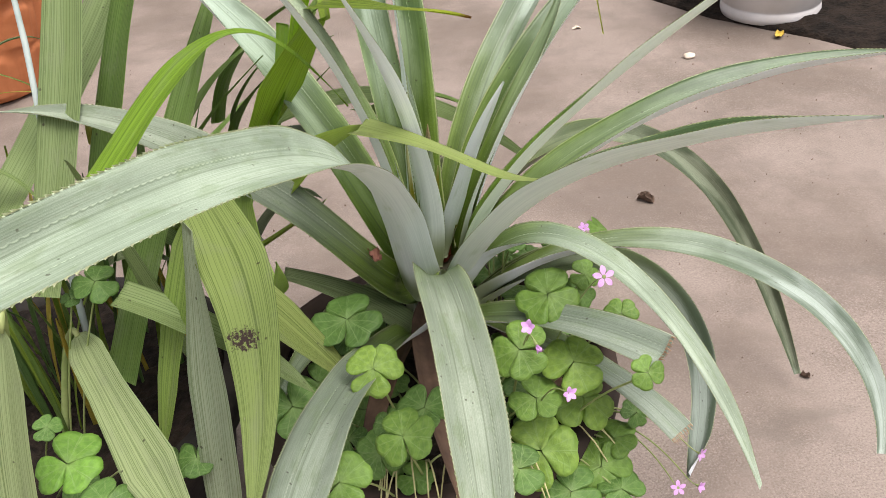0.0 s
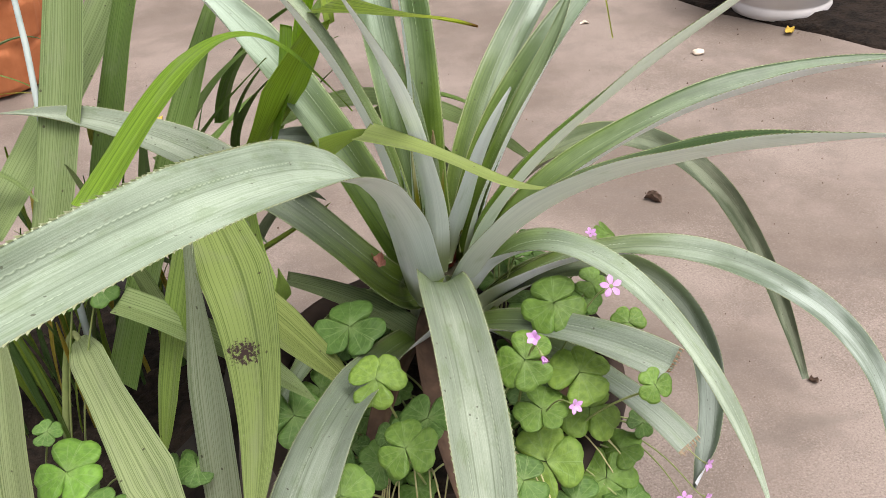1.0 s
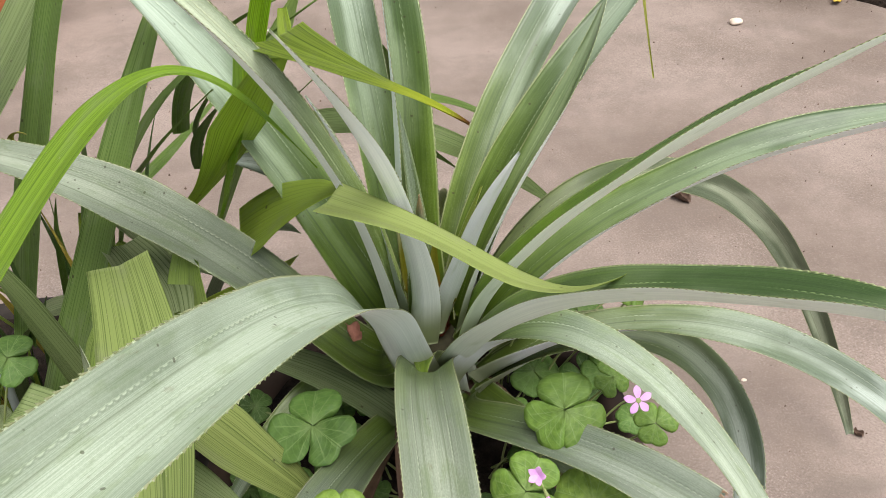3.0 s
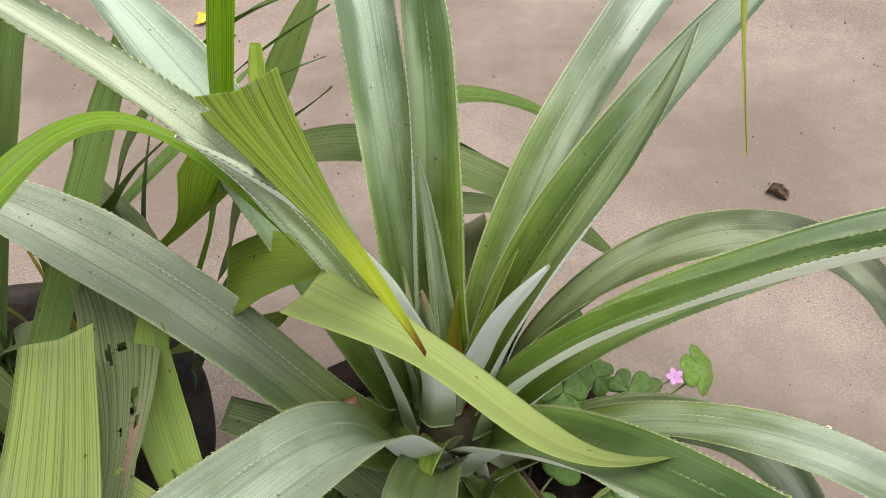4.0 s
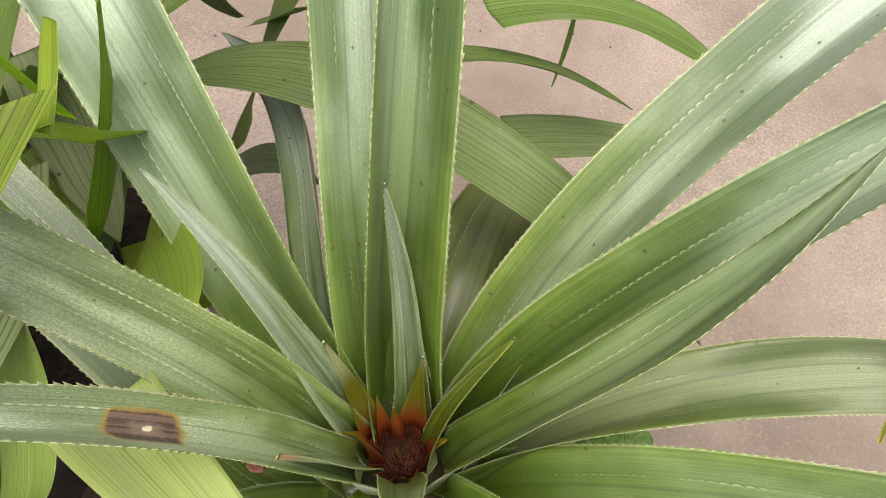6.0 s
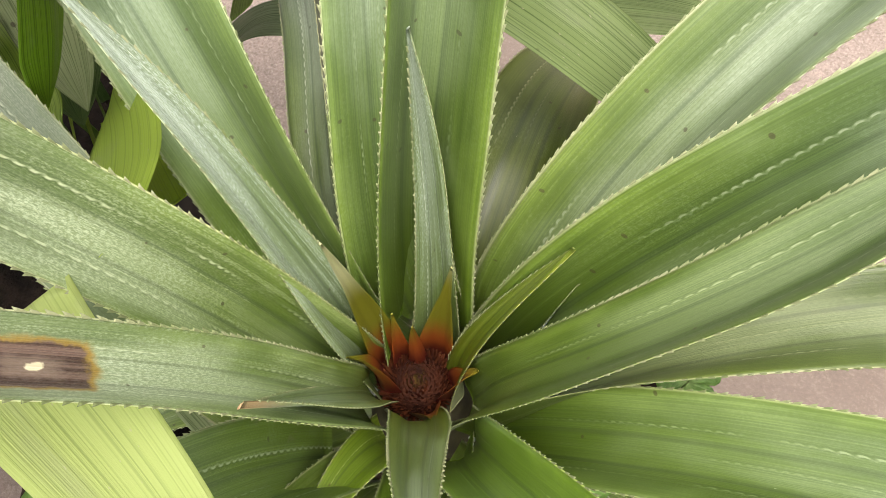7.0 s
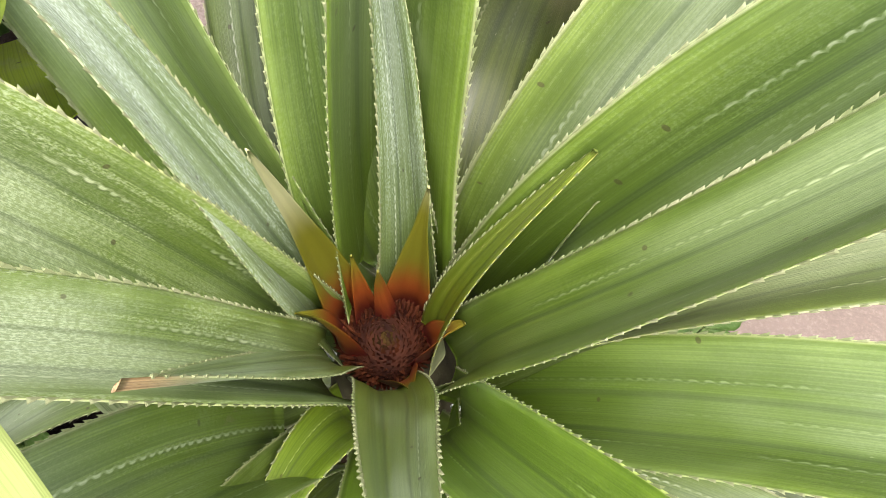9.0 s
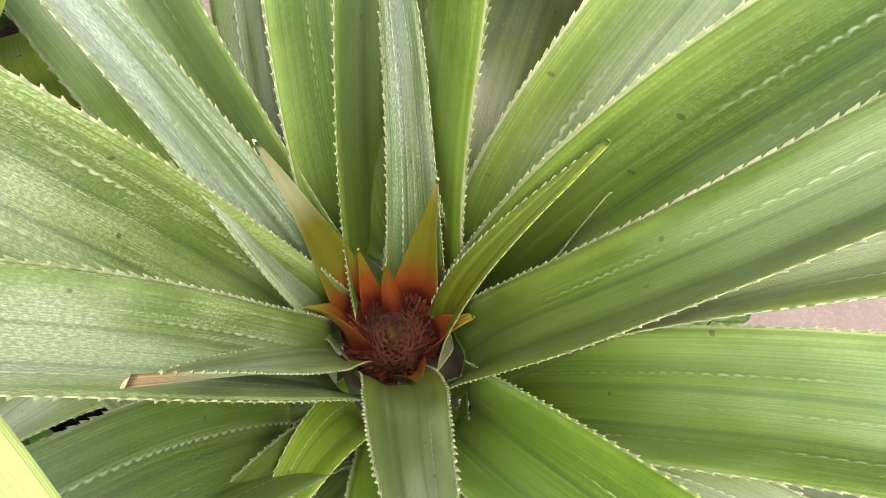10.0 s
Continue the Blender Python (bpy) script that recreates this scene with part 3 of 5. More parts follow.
build_pot("clay_pot", (0.04, -0.17, 0), 0.15, 0.20, 0.30, TERRACOTTA_DARK, "dirty dark brown clay pot under the pineapple plant")
build_pot("nursery_pot", (-0.46, -0.07, 0), 0.20, 0.240, 0.24, BLACK_PLASTIC, "wide black plastic nursery pot full of leafy shoots and sorrel seedlings")


def build_white_pot():
    pot = holder("white_planter", (1.235, 1.68, 0), "large white moulded planter standing on the concrete", "plant pot")
    prof = [(0.130, 0.0), (0.148, 0.004), (0.152, 0.02), (0.150, 0.036), (0.146, 0.04), (0.150, 0.045), (0.178, 0.12), (0.205, 0.22), (0.222, 0.32), (0.235, 0.325),
            (0.240, 0.36), (0.225, 0.36), (0.205, 0.30)]

    def relief(g, z):
        return 0.012 * math.sin(g * 9 + z * 20) * math.exp(-((z - 0.14) / 0.05) ** 2) + 0.008 * math.sin(g * 23 - z * 55) * math.exp(-((z - 0.17) / 0.08) ** 2)

    v, f = lathe(prof, 144, relief)
    part("body", mesh_of("planter_body", v, f, [WHITE_GLAZE]), pot)
    v, f = lathe([(0.200, 0.31), (0.200, 0.318), (0.12, 0.33), (0.03, 0.335)], 40)
    part("soil", mesh_of("planter_soil", v, f, [SOIL]), pot, "dark potting soil")


build_white_pot()


def build_orange_pot():
    pot = holder("orange_planter", (-1.20, 1.70, 0), "orange terracotta planter with swirled sides", "plant pot")
    prof = [(0.15, 0.0), (0.165, 0.006), (0.175, 0.05), (0.205, 0.16), (0.225, 0.26), (0.228, 0.30), (0.250, 0.305), (0.256, 0.345), (0.235, 0.347), (0.215, 0.29)]
    def petals(g, z):
        if not 0.02 < z < 0.30:
            return 0.0
        lobe = abs(math.sin(g * 4.5 + (z > 0.16) * 0.8))
        rim = 0.16 + 0.13 * (z > 0.16) - 0.05 * (1 - lobe)
        return 0.07 * lobe * min(1.0, max(0.0, (rim - z) / 0.02)) + 0.012 * math.sin(g * 40)

    fine = [(float(np.interp(z, [q[1] for q in prof[:8]], [q[0] for q in prof[:8]])), z) for z in np.linspace(0.0, 0.345, 50)]
    v, f = lathe(fine + prof[8:], 160, petals)
    part("body", mesh_of("orange_body", v, f, [ORANGE_CLAY]), pot)
    v, f = lathe([(0.212, 0.30), (0.212, 0.305), (0.12, 0.315), (0.03, 0.32)], 40)
    part("soil", mesh_of("orange_soil", v, f, [SOIL]), pot, "dark potting soil")


build_orange_pot()

# ---- pineapple plant ----
pineapple = holder("pineapple_plant", (0.065, -0.115, 0.27), "silvery green pineapple plant with long spiny arching leaves", "plant")


def spines(left, right, t, s, nrm, run, w, seed, upto):
    """Small hooked teeth along both margins, pointing towards the tip."""
    rng = random.Random(seed)
    verts, faces = [], []
    for edge, sgn in ((left, -1.0), (right, 1.0)):
        d = 0.012
        while d < run[-1] * upto:
            i = int(np.searchsorted(run, d)) - 1
            k = (d - run[i]) / (run[i + 1] - run[i])
            p = edge[i] * (1 - k) + edge[i + 1] * k
            out, fwd, up = s[i] * sgn, t[i], nrm[i]
            size = rng.uniform(0.0006, 0.0012) * (1.0 if w[i] > 0.015 else 0.6) * (0.85 + 0.9 * min(d, 0.35))
            back, fore = rng.uniform(0.0028, 0.0036), 0.0005
            n = len(verts)
            tip = p + out * size * 0.80 + fwd * size * rng.uniform(0.7, 1.3) + up * size * rng.uniform(0.0, 0.3)
            slope = p - fwd * back * 0.45 + out * size * 0.10
            inside = p - out * 0.0004
            verts += [inside - fwd * back, inside + fwd * fore, slope + up * 0.0004, slope - up * 0.0004, tip, p + out * size * 0.30 + up * 0.0004, p + out * size * 0.30 - up * 0.0004]
            faces += [(n, n + 2, n + 3), (n, n + 1, n + 5, n + 2), (n, n + 3, n + 6, n + 1), (n + 2, n + 5, n + 4), (n + 3, n + 4, n + 6), (n + 2, n + 4, n + 3), (n + 5, n + 1, n + 6, n + 4)]
            d += rng.uniform(0.0040, 0.0056)
    return verts, faces


leaf_count = [0]


def dried_edge(leaf, verts, t, nu, nv, seed):
    """Torn brown fringe along a leaf's broken end."""
    rng = random.Random(seed)
    org = Vector((0.065, -0.115, 0.27))
    fwd = Vector(t)
    end = [Vector(verts[nu * (nv + 1) + j]) - org for j in range(nv + 1)]
    fv, ff = [], []
    for j in range(nv):
        for _ in range(2):
            a = end[j].lerp(end[j + 1], rng.uniform(0.0, 0.4))
            c = end[j].lerp(end[j + 1], rng.uniform(0.6, 1.0))
            up = Vector((0, 0, rng.uniform(-0.002, 0.002)))
            n = len(fv)
            fv += [a - fwd * 0.003, c - fwd * 0.003, (a + c) / 2 + fwd * rng.uniform(0.001, 0.005) + up, (a + c) / 2 - fwd * 0.002 + Vector((0, 0, 0.0012))]
            ff += [(n, n + 1, n + 3), (n + 1, n + 2, n + 3), (n + 2, n, n + 3), (n, n + 2, n + 1)]
    part("dried_edge", mesh_of("dried_edge", fv, ff, [TORN], smooth=False), leaf, "dry torn brown edge")["kind"] = "stuff"



def pine_leaf(points, widths, rolls, cup=0.27, cut=False, tint=(1, 1, 1), bloom=0.12, label="", mats=None, toothed=True, nu=72, thick=0.0016):
    leaf_count[0] += 1
    k = leaf_count[0]

    def gutter(v, u):
        fold = max(cup * (1.0 - 0.35 * u), min(0.38, cup * (1.0 + 0.9 * math.exp(-u / 0.09))))
        return fold * (abs(v) ** 1.7 - 1.0) + 0.015 * math.cos(v * 9.4)

    verts, faces, slots, uvs, left, right, t, s, nrm, run, w = blade(points, widths, rolls, cut, gutter, nu, 14, thick, 0.0011, k, True)
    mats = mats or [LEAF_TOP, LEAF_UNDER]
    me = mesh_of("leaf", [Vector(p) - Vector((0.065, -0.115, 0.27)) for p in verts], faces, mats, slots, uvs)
    ob = part("leaf", me, pineapple, label)
    ob.color = (*tint, bloom)
    if toothed:
        sv, sf = spines(left, right, t, s, nrm, run, w, 100 + k, 0.97)
        if cut is True:
            dried_edge(ob, verts, t[-1], 72 if nu == 72 else nu, 14, k)
        part("spiny_margin", mesh_of("spiny_margin", [Vector(p) - Vector((0.065, -0.115, 0.27)) for p in sv], sf, [SPINE], smooth=False), ob)["kind"] = "stuff"
    return ob


pine_leaf([(0.051, -0.095, 0.405), (0.017, -0.084, 0.556), (0.024, 0.006, 0.698), (-0.029, 0.085, 0.844)], (0.0540, 0.0404, 0.0409), (-0.04, 0.00), cup=0.45, tint=(1.06, 1.10, 1.04), bloom=0.32)
pine_leaf([(0.036, -0.126, 0.405), (0.034, -0.149, 0.534), (0.005, -0.164, 0.710), (-0.144, -0.256, 0.886)], (0.044, 0.038, 0.027), (0.68, 0.65), cup=0.36, tint=(1.2, 1.2, 1.0), bloom=0.38, mats=[LEAF_FLOURY, LEAF_UNDER])
pine_leaf([(0.072, -0.113, 0.422), (0.072, -0.106, 0.459), (0.088, -0.096, 0.497), (0.111, -0.077, 0.541)], (0.0243, 0.0200, 0.0119), (0.22, 0.38), cup=0.15, tint=(1.1, 1.0, 0.6), bloom=0.0)
pine_leaf([(0.045, -0.130, 0.428), (0.050, -0.143, 0.482), (0.055, -0.163, 0.545), (0.057, -0.187, 0.611)], (0.018, 0.021, 0.013), (0.26, 0.14), cup=0.12, bloom=0.5, mats=[LEAF_DRY_TIP, LEAF_DRY_TIP])
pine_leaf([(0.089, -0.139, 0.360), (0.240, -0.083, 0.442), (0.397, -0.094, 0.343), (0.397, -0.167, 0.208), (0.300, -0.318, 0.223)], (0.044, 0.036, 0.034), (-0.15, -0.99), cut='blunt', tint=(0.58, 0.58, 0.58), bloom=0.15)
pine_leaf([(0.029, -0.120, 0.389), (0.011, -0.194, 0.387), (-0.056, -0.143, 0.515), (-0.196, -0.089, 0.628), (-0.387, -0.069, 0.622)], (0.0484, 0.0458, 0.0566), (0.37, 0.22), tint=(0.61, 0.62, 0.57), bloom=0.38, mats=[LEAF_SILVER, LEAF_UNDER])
pine_leaf([(0.057, -0.102, 0.415), (0.051, -0.085, 0.562), (0.076, -0.065, 0.707), (0.023, 0.066, 0.798)], (0.0430, 0.0390, 0.0325), (-0.44, -0.38), cup=0.95, tint=(0.96, 1.02, 0.86), bloom=0.07)
pine_leaf([(0.047, -0.129, 0.415), (0.067, -0.151, 0.515), (0.040, -0.186, 0.667), (-0.014, -0.275, 0.787)], (0.035, 0.03, 0.02), (0.18, 0.53), cup=0.3, tint=(1.15, 1.16, 0.98), bloom=0.45, mats=[LEAF_BURNT, LEAF_UNDER])
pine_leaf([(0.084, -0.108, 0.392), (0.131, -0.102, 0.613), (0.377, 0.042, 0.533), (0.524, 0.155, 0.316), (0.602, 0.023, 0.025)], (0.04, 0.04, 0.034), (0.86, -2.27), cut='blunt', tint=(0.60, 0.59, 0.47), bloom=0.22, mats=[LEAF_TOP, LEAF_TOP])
pine_leaf([(0.040, -0.148, 0.390), (0.011, -0.208, 0.599), (0.016, -0.430, 0.761), (-0.070, -0.653, 0.832), (-0.158, -0.868, 0.853)], (0.0500, 0.0479, 0.0402), (0.07, 0.89), tint=(0.80, 0.85, 0.78), bloom=0.44, mats=[LEAF_SILVER, LEAF_UNDER])
pine_leaf([(0.082, -0.143, 0.364), (0.039, -0.222, 0.382), (0.120, -0.247, 0.467), (0.244, -0.368, 0.448)], (0.045, 0.042, 0.045), (0.25, -0.17), cut=True, tint=(0.74, 0.75, 0.74), bloom=0.30, mats=[LEAF_SILVER, LEAF_UNDER])
pine_leaf([(0.041, -0.091, 0.365), (-0.022, -0.129, 0.525), (-0.017, 0.025, 0.530), (-0.172, 0.103, 0.481)], (0.0450, 0.0241, 0.0397), (1.01, 0.88), tint=(0.7, 0.7, 0.7), bloom=0.4, mats=[LEAF_TOP, LEAF_TOP])
pine_leaf([(0.057, -0.096, 0.415), (0.054, -0.082, 0.469), (0.052, -0.071, 0.531), (0.044, -0.062, 0.614)], (0.0258, 0.0189, 0.0119), (0.22, 0.39), cup=0.2, tint=(0.9, 0.92, 0.92), bloom=0.8, mats=[LEAF_FLOURY, LEAF_FLOURY])
pine_leaf([(0.077, -0.098, 0.406), (0.081, -0.076, 0.564), (0.190, 0.067, 0.679), (0.335, 0.196, 0.736)], (0.0570, 0.0445, 0.0446), (0.16, -0.20), cup=0.55, bloom=0.28)
pine_leaf([(0.085, -0.120, 0.392), (0.160, -0.124, 0.545), (0.365, -0.090, 0.628), (0.590, -0.120, 0.605)], (0.0452, 0.0433, 0.0407), (-0.15, 0.15), cup=0.42, tint=(0.84, 0.90, 0.72), bloom=0.06)
pine_leaf([(0.070, -0.132, 0.390), (0.108, -0.235, 0.578), (0.223, -0.344, 0.678), (0.308, -0.519, 0.742)], (0.046, 0.047, 0.036), (-0.27, 0.22), cup=0.45, tint=(0.90, 1.02, 0.62), bloom=0.0)
pine_leaf([(0.083, -0.143, 0.365), (0.132, -0.236, 0.385), (0.210, -0.304, 0.404), (0.266, -0.379, 0.353)], (0.0450, 0.0426, 0.0359), (0.24, 0.12), cut=True, tint=(0.72, 0.73, 0.73), bloom=0.34, mats=[LEAF_SILVER, LEAF_UNDER])
pine_leaf([(0.037, -0.113, 0.410), (0.030, -0.122, 0.500), (0.017, -0.119, 0.589), (-0.024, -0.120, 0.665)], (0.0360, 0.0299, 0.0192), (-0.24, -0.10), cup=0.15, tint=(1.05, 1.07, 1.06), bloom=0.95, mats=[LEAF_FLOURY, LEAF_UNDER])
pine_leaf([(0.075, -0.105, 0.406), (0.105, -0.111, 0.592), (0.219, -0.035, 0.687), (0.350, 0.085, 0.730)], (0.0409, 0.0464, 0.0351), (-0.11, 0.05), cup=0.6, tint=(0.88, 0.92, 0.82), bloom=0.06)
pine_leaf([(0.078, -0.129, 0.406), (0.103, -0.166, 0.554), (0.240, -0.200, 0.665), (0.334, -0.309, 0.783)], (0.0360, 0.0310, 0.0215), (-0.44, 0.30), cup=0.42, tint=(1.08, 1.24, 0.62), bloom=0.0)
pine_leaf([(0.064, -0.142, 0.378), (0.134, -0.176, 0.536), (0.230, -0.270, 0.541), (0.308, -0.336, 0.417), (0.356, -0.376, 0.260)], (0.0500, 0.0370, 0.0295), (-0.03, -0.03), cut='blunt', tint=(0.92, 0.95, 0.90), bloom=0.42, mats=[LEAF_SILVER, LEAF_UNDER])
pine_leaf([(0.057, -0.149, 0.391), (0.034, -0.261, 0.578), (0.088, -0.479, 0.540), (0.047, -0.695, 0.433)], (0.0403, 0.0492, 0.0469), (0.14, 0.05), tint=(0.68, 0.69, 0.64), bloom=0.42, mats=[LEAF_SILVER, LEAF_UNDER])
pine_leaf([(0.031, -0.111, 0.399), (-0.032, -0.104, 0.538), (-0.077, -0.053, 0.679), (-0.225, 0.035, 0.753)], (0.0468, 0.0488, 0.0550), (0.68, -0.19), cup=0.36, tint=(0.88, 0.93, 0.86), bloom=0.34)
pine_leaf([(0.075, -0.117, 0.416), (0.103, -0.133, 0.564), (0.176, -0.114, 0.618), (0.222, -0.045, 0.700)], (0.0301, 0.0310, 0.0256), (0.35, 0.15), cup=0.28, tint=(0.86, 0.90, 0.70), bloom=0.06)
pine_leaf([(0.060, -0.129, 0.424), (0.082, -0.140, 0.491), (0.093, -0.178, 0.576), (0.129, -0.214, 0.659)], (0.0253, 0.0238, 0.0147), (0.17, 0.56), cup=0.2)
pine_leaf([(0.092, -0.129, 0.364), (0.244, -0.113, 0.470), (0.400, -0.182, 0.448), (0.532, -0.272, 0.382), (0.495, -0.349, 0.256)], (0.04, 0.038, 0.032), (0.33, -0.92), cut='blunt', tint=(0.84, 0.84, 0.84), bloom=0.36)
pine_leaf([(0.045, -0.152, 0.362), (-0.051, -0.320, 0.445), (-0.069, -0.501, 0.526), (-0.073, -0.706, 0.551)], (0.0446, 0.0480, 0.0455), (-0.19, 0.08), tint=(0.65, 0.67, 0.63), bloom=0.38, mats=[LEAF_SILVER, LEAF_UNDER])

# ---- the heart: red flower bud and its bracts ----
def build_heart():
    verts, faces = [], []
    core = Vector((0.0542, -0.1128, 0.4065)) - Vector((0.065, -0.115, 0.27))
    rad, high = 0.0165, 0.012
    rings, seg = 10, 28
    for i in range(rings + 1):
        a = math.pi / 2 * i / rings
        for q in range(seg):
            g = 2 * math.pi * q / seg
            verts.append(core + Vector((rad * math.cos(a) * math.cos(g), rad * math.cos(a) * math.sin(g), high * math.sin(a))))
    for i in range(rings):
        for q in range(seg):
            r = (q + 1) % seg
            faces.append((i * seg + q, i * seg + r, (i + 1) * seg + r, (i + 1) * seg + q))
    bud = part("flower_bud", mesh_of("flower_bud", verts, faces, [BRACT]), pineapple, "rusty red young flower bud")
    rng = random.Random(5)
    sv, sf = [], []
    for k in range(430):
        h = 1 - (k + 0.5) / 430
        a = math.asin(h)
        g = k * 2.39996
        nrm = Vector((math.cos(a) * math.cos(g), math.cos(a) * math.sin(g), math.sin(a) * 0.8)).normalized()
        p = core + Vector((rad * math.cos(a) * math.cos(g), rad * math.cos(a) * math.sin(g), high * math.sin(a)))
        up = Vector((0, 0, 1)) - nrm * nrm.z
        up = up.normalized() if up.length > 0.05 else Vector((1, 0, 0))
        side = nrm.cross(up)
        out = math.cos(a)
        ln, wd = rng.uniform(0.0035, 0.0058) * (0.30 + 0.70 * out), rng.uniform(0.0007, 0.0011)
        n = len(sv)
        lean = side * rng.uniform(-0.0008, 0.0008)
        rise = rng.uniform(0.0014, 0.0034) * (0.4 + 0.6 * out)
        keel = p + nrm * 0.0010 + up * ln * 0.30
        sv += [p - side * wd, p + side * wd, keel, p + up * ln * 0.60 + nrm * (0.0010 + rise * 0.8) + lean * 0.5 - side * wd * 0.6,
               p + up * ln * 0.60 + nrm * (0.0010 + rise * 0.8) + lean * 0.5 + side * wd * 0.6, p + up * ln * 0.9 + nrm * (0.0008 + rise * 1.5) + lean]
        sf += [(n, n + 2, n + 3), (n + 2, n + 1, n + 4), (n + 2, n + 4, n + 3), (n + 3, n + 4, n + 5), (n + 1, n, n + 3), (n + 1, n + 3, n + 4)]
    part("bud_scale_cover", mesh_of("bud_scale_cover", sv, sf, [BUD_SCALE], smooth=False), bud)["kind"] = "stuff"


build_heart()
# stem coloured near black to paint the shade between the leaf bases
stem_v, stem_f = tube([(-0.008, -0.002, -0.03), (-0.007, -0.002, 0.05), (-0.007, -0.002, 0.10), (-0.008, -0.001, 0.135)], (0.030, 0.033, 0.030, 0.020), 20)
part("stem", mesh_of("stem", stem_v, stem_f, [make_plain("leafy_stem", (0.018, 0.016, 0.008), (0.050, 0.045, 0.020), 120.0, 0.85, 0.5)]), pineapple, "short thick stem under the leaf bases")

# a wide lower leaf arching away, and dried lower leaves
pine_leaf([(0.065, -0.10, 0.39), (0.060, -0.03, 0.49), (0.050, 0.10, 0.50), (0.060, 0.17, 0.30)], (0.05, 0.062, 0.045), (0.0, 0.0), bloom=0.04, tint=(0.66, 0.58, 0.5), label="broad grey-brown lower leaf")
pine_leaf([(0.05, -0.13, 0.36), (0.02, -0.22, 0.40), (0.03, -0.33, 0.38), (0.05, -0.40, 0.31)], (0.03, 0.03, 0.02), (0.3, 0.6), mats=[DRIED_LEAF, DRIED_LEAF], label="dried brown lower leaf", toothed=False)
pine_leaf([(0.05, -0.13, 0.35), (0.0, -0.20, 0.38), (-0.03, -0.30, 0.36), (-0.05, -0.36, 0.29)], (0.03, 0.028, 0.02), (-0.3, 0.4), mats=[DRIED_LEAF, DRIED_LEAF], label="dried brown lower leaf", toothed=False)
pine_leaf([(0.08, -0.12, 0.35), (0.13, -0.18, 0.37), (0.17, -0.26, 0.33), (0.20, -0.30, 0.28)], (0.03, 0.028, 0.02), (-0.3, 0.4), mats=[DRIED_LEAF, DRIED_LEAF], label="dried brown lower leaf", toothed=False)
pine_leaf([(0.05, -0.10, 0.35), (-0.03, -0.12, 0.40), (-0.10, -0.18, 0.38), (-0.15, -0.25, 0.30)], (0.045, 0.045, 0.03), (0.0, 0.2), bloom=0.3, label="grey-green lower leaf")
pine_leaf([(0.054, -0.132, 0.390), (0.049, -0.152, 0.425), (0.046, -0.178, 0.440), (0.047, -0.205, 0.430)], (0.032, 0.024, 0.016), (0.0, 0.0), bloom=0.03, tint=(1.25, 1.25, 0.8))
# pale clasping leaf bases round the stem
for turn, low, wide in ((-150, 0.318, 0.046), (-112, 0.325, 0.050), (-75, 0.320, 0.048), (-38, 0.322, 0.046)):
    c, d = math.cos(radians(turn)), math.sin(radians(turn))
    pine_leaf([(0.057 + r * c, -0.117 + r * d, z) for r, z in ((0.033, low), (0.040, low + 0.020), (0.036, 0.355), (0.029, 0.380))], (wide, wide, wide * 0.9), (0.0, 0.0), cup=0.30, cut=True,
              tint=(0.92, 0.94, 0.86), mats=[LEAF_UNDER, LEAF_UNDER], nu=24, toothed=False, label="pale clasping leaf base")
# bracts round the flower bud
ORANGE = [BRACT_LEAF, BRACT_LEAF]
pine_leaf([(0.0430, -0.1120, 0.405), (0.0375, -0.1098, 0.462), (0.0340, -0.1129, 0.510), (0.0352, -0.1212, 0.565)], (0.024, 0.015, 0.006), (1.35, 1.35), mats=ORANGE, nu=30, thick=0.001, toothed=False, label="olive and orange bract")
pine_leaf([(0.0570, -0.1030, 0.405), (0.0614, -0.0973, 0.455), (0.0640, -0.0930, 0.482), (0.0680, -0.0916, 0.515)], (0.024, 0.014, 0.005), (-0.86, -0.86), mats=ORANGE, nu=30, thick=0.001, toothed=False, label="orange bract")
pine_leaf([(0.0440, -0.118, 0.412), (0.0425, -0.1215, 0.452), (0.0395, -0.1262, 0.465), (0.0352, -0.1310, 0.473)], (0.017, 0.012, 0.004), (0, 0), mats=ORANGE, nu=24, thick=0.001, toothed=False)
pine_leaf([(0.0670, -0.112, 0.412), (0.0746, -0.1134, 0.445), (0.0809, -0.1126, 0.455), (0.0867, -0.1102, 0.462)], (0.016, 0.012, 0.004), (0, 0), mats=ORANGE, nu=24, thick=0.001, toothed=False)
pine_leaf([(0.0455, -0.108, 0.410), (0.0435, -0.106, 0.445), (0.0430, -0.105, 0.455), (0.0425, -0.1042, 0.468)], (0.012, 0.007, 0.003), (0, 0), mats=ORANGE, nu=20, thick=0.001, toothed=False)
pine_leaf([(0.0630, -0.123, 0.412), (0.0704, -0.1294, 0.445), (0.0758, -0.1345, 0.455), (0.0810, -0.1402, 0.465)], (0.017, 0.013, 0.005), (0, 0), mats=ORANGE, nu=24, thick=0.001, toothed=False)
pine_leaf([(0.0505, -0.103, 0.410), (0.0500, -0.103, 0.445), (0.0508, -0.1037, 0.455), (0.0525, -0.105, 0.466)], (0.010, 0.006, 0.003), (0, 0), mats=ORANGE, nu=20, thick=0.001, toothed=False)

# ---- pleated-leaf plants ----
palm = holder("pleated_leaf_plant", (-0.30, -0.12, 0.25), "clump of long pleated green leaves, some bent and torn", "plant")


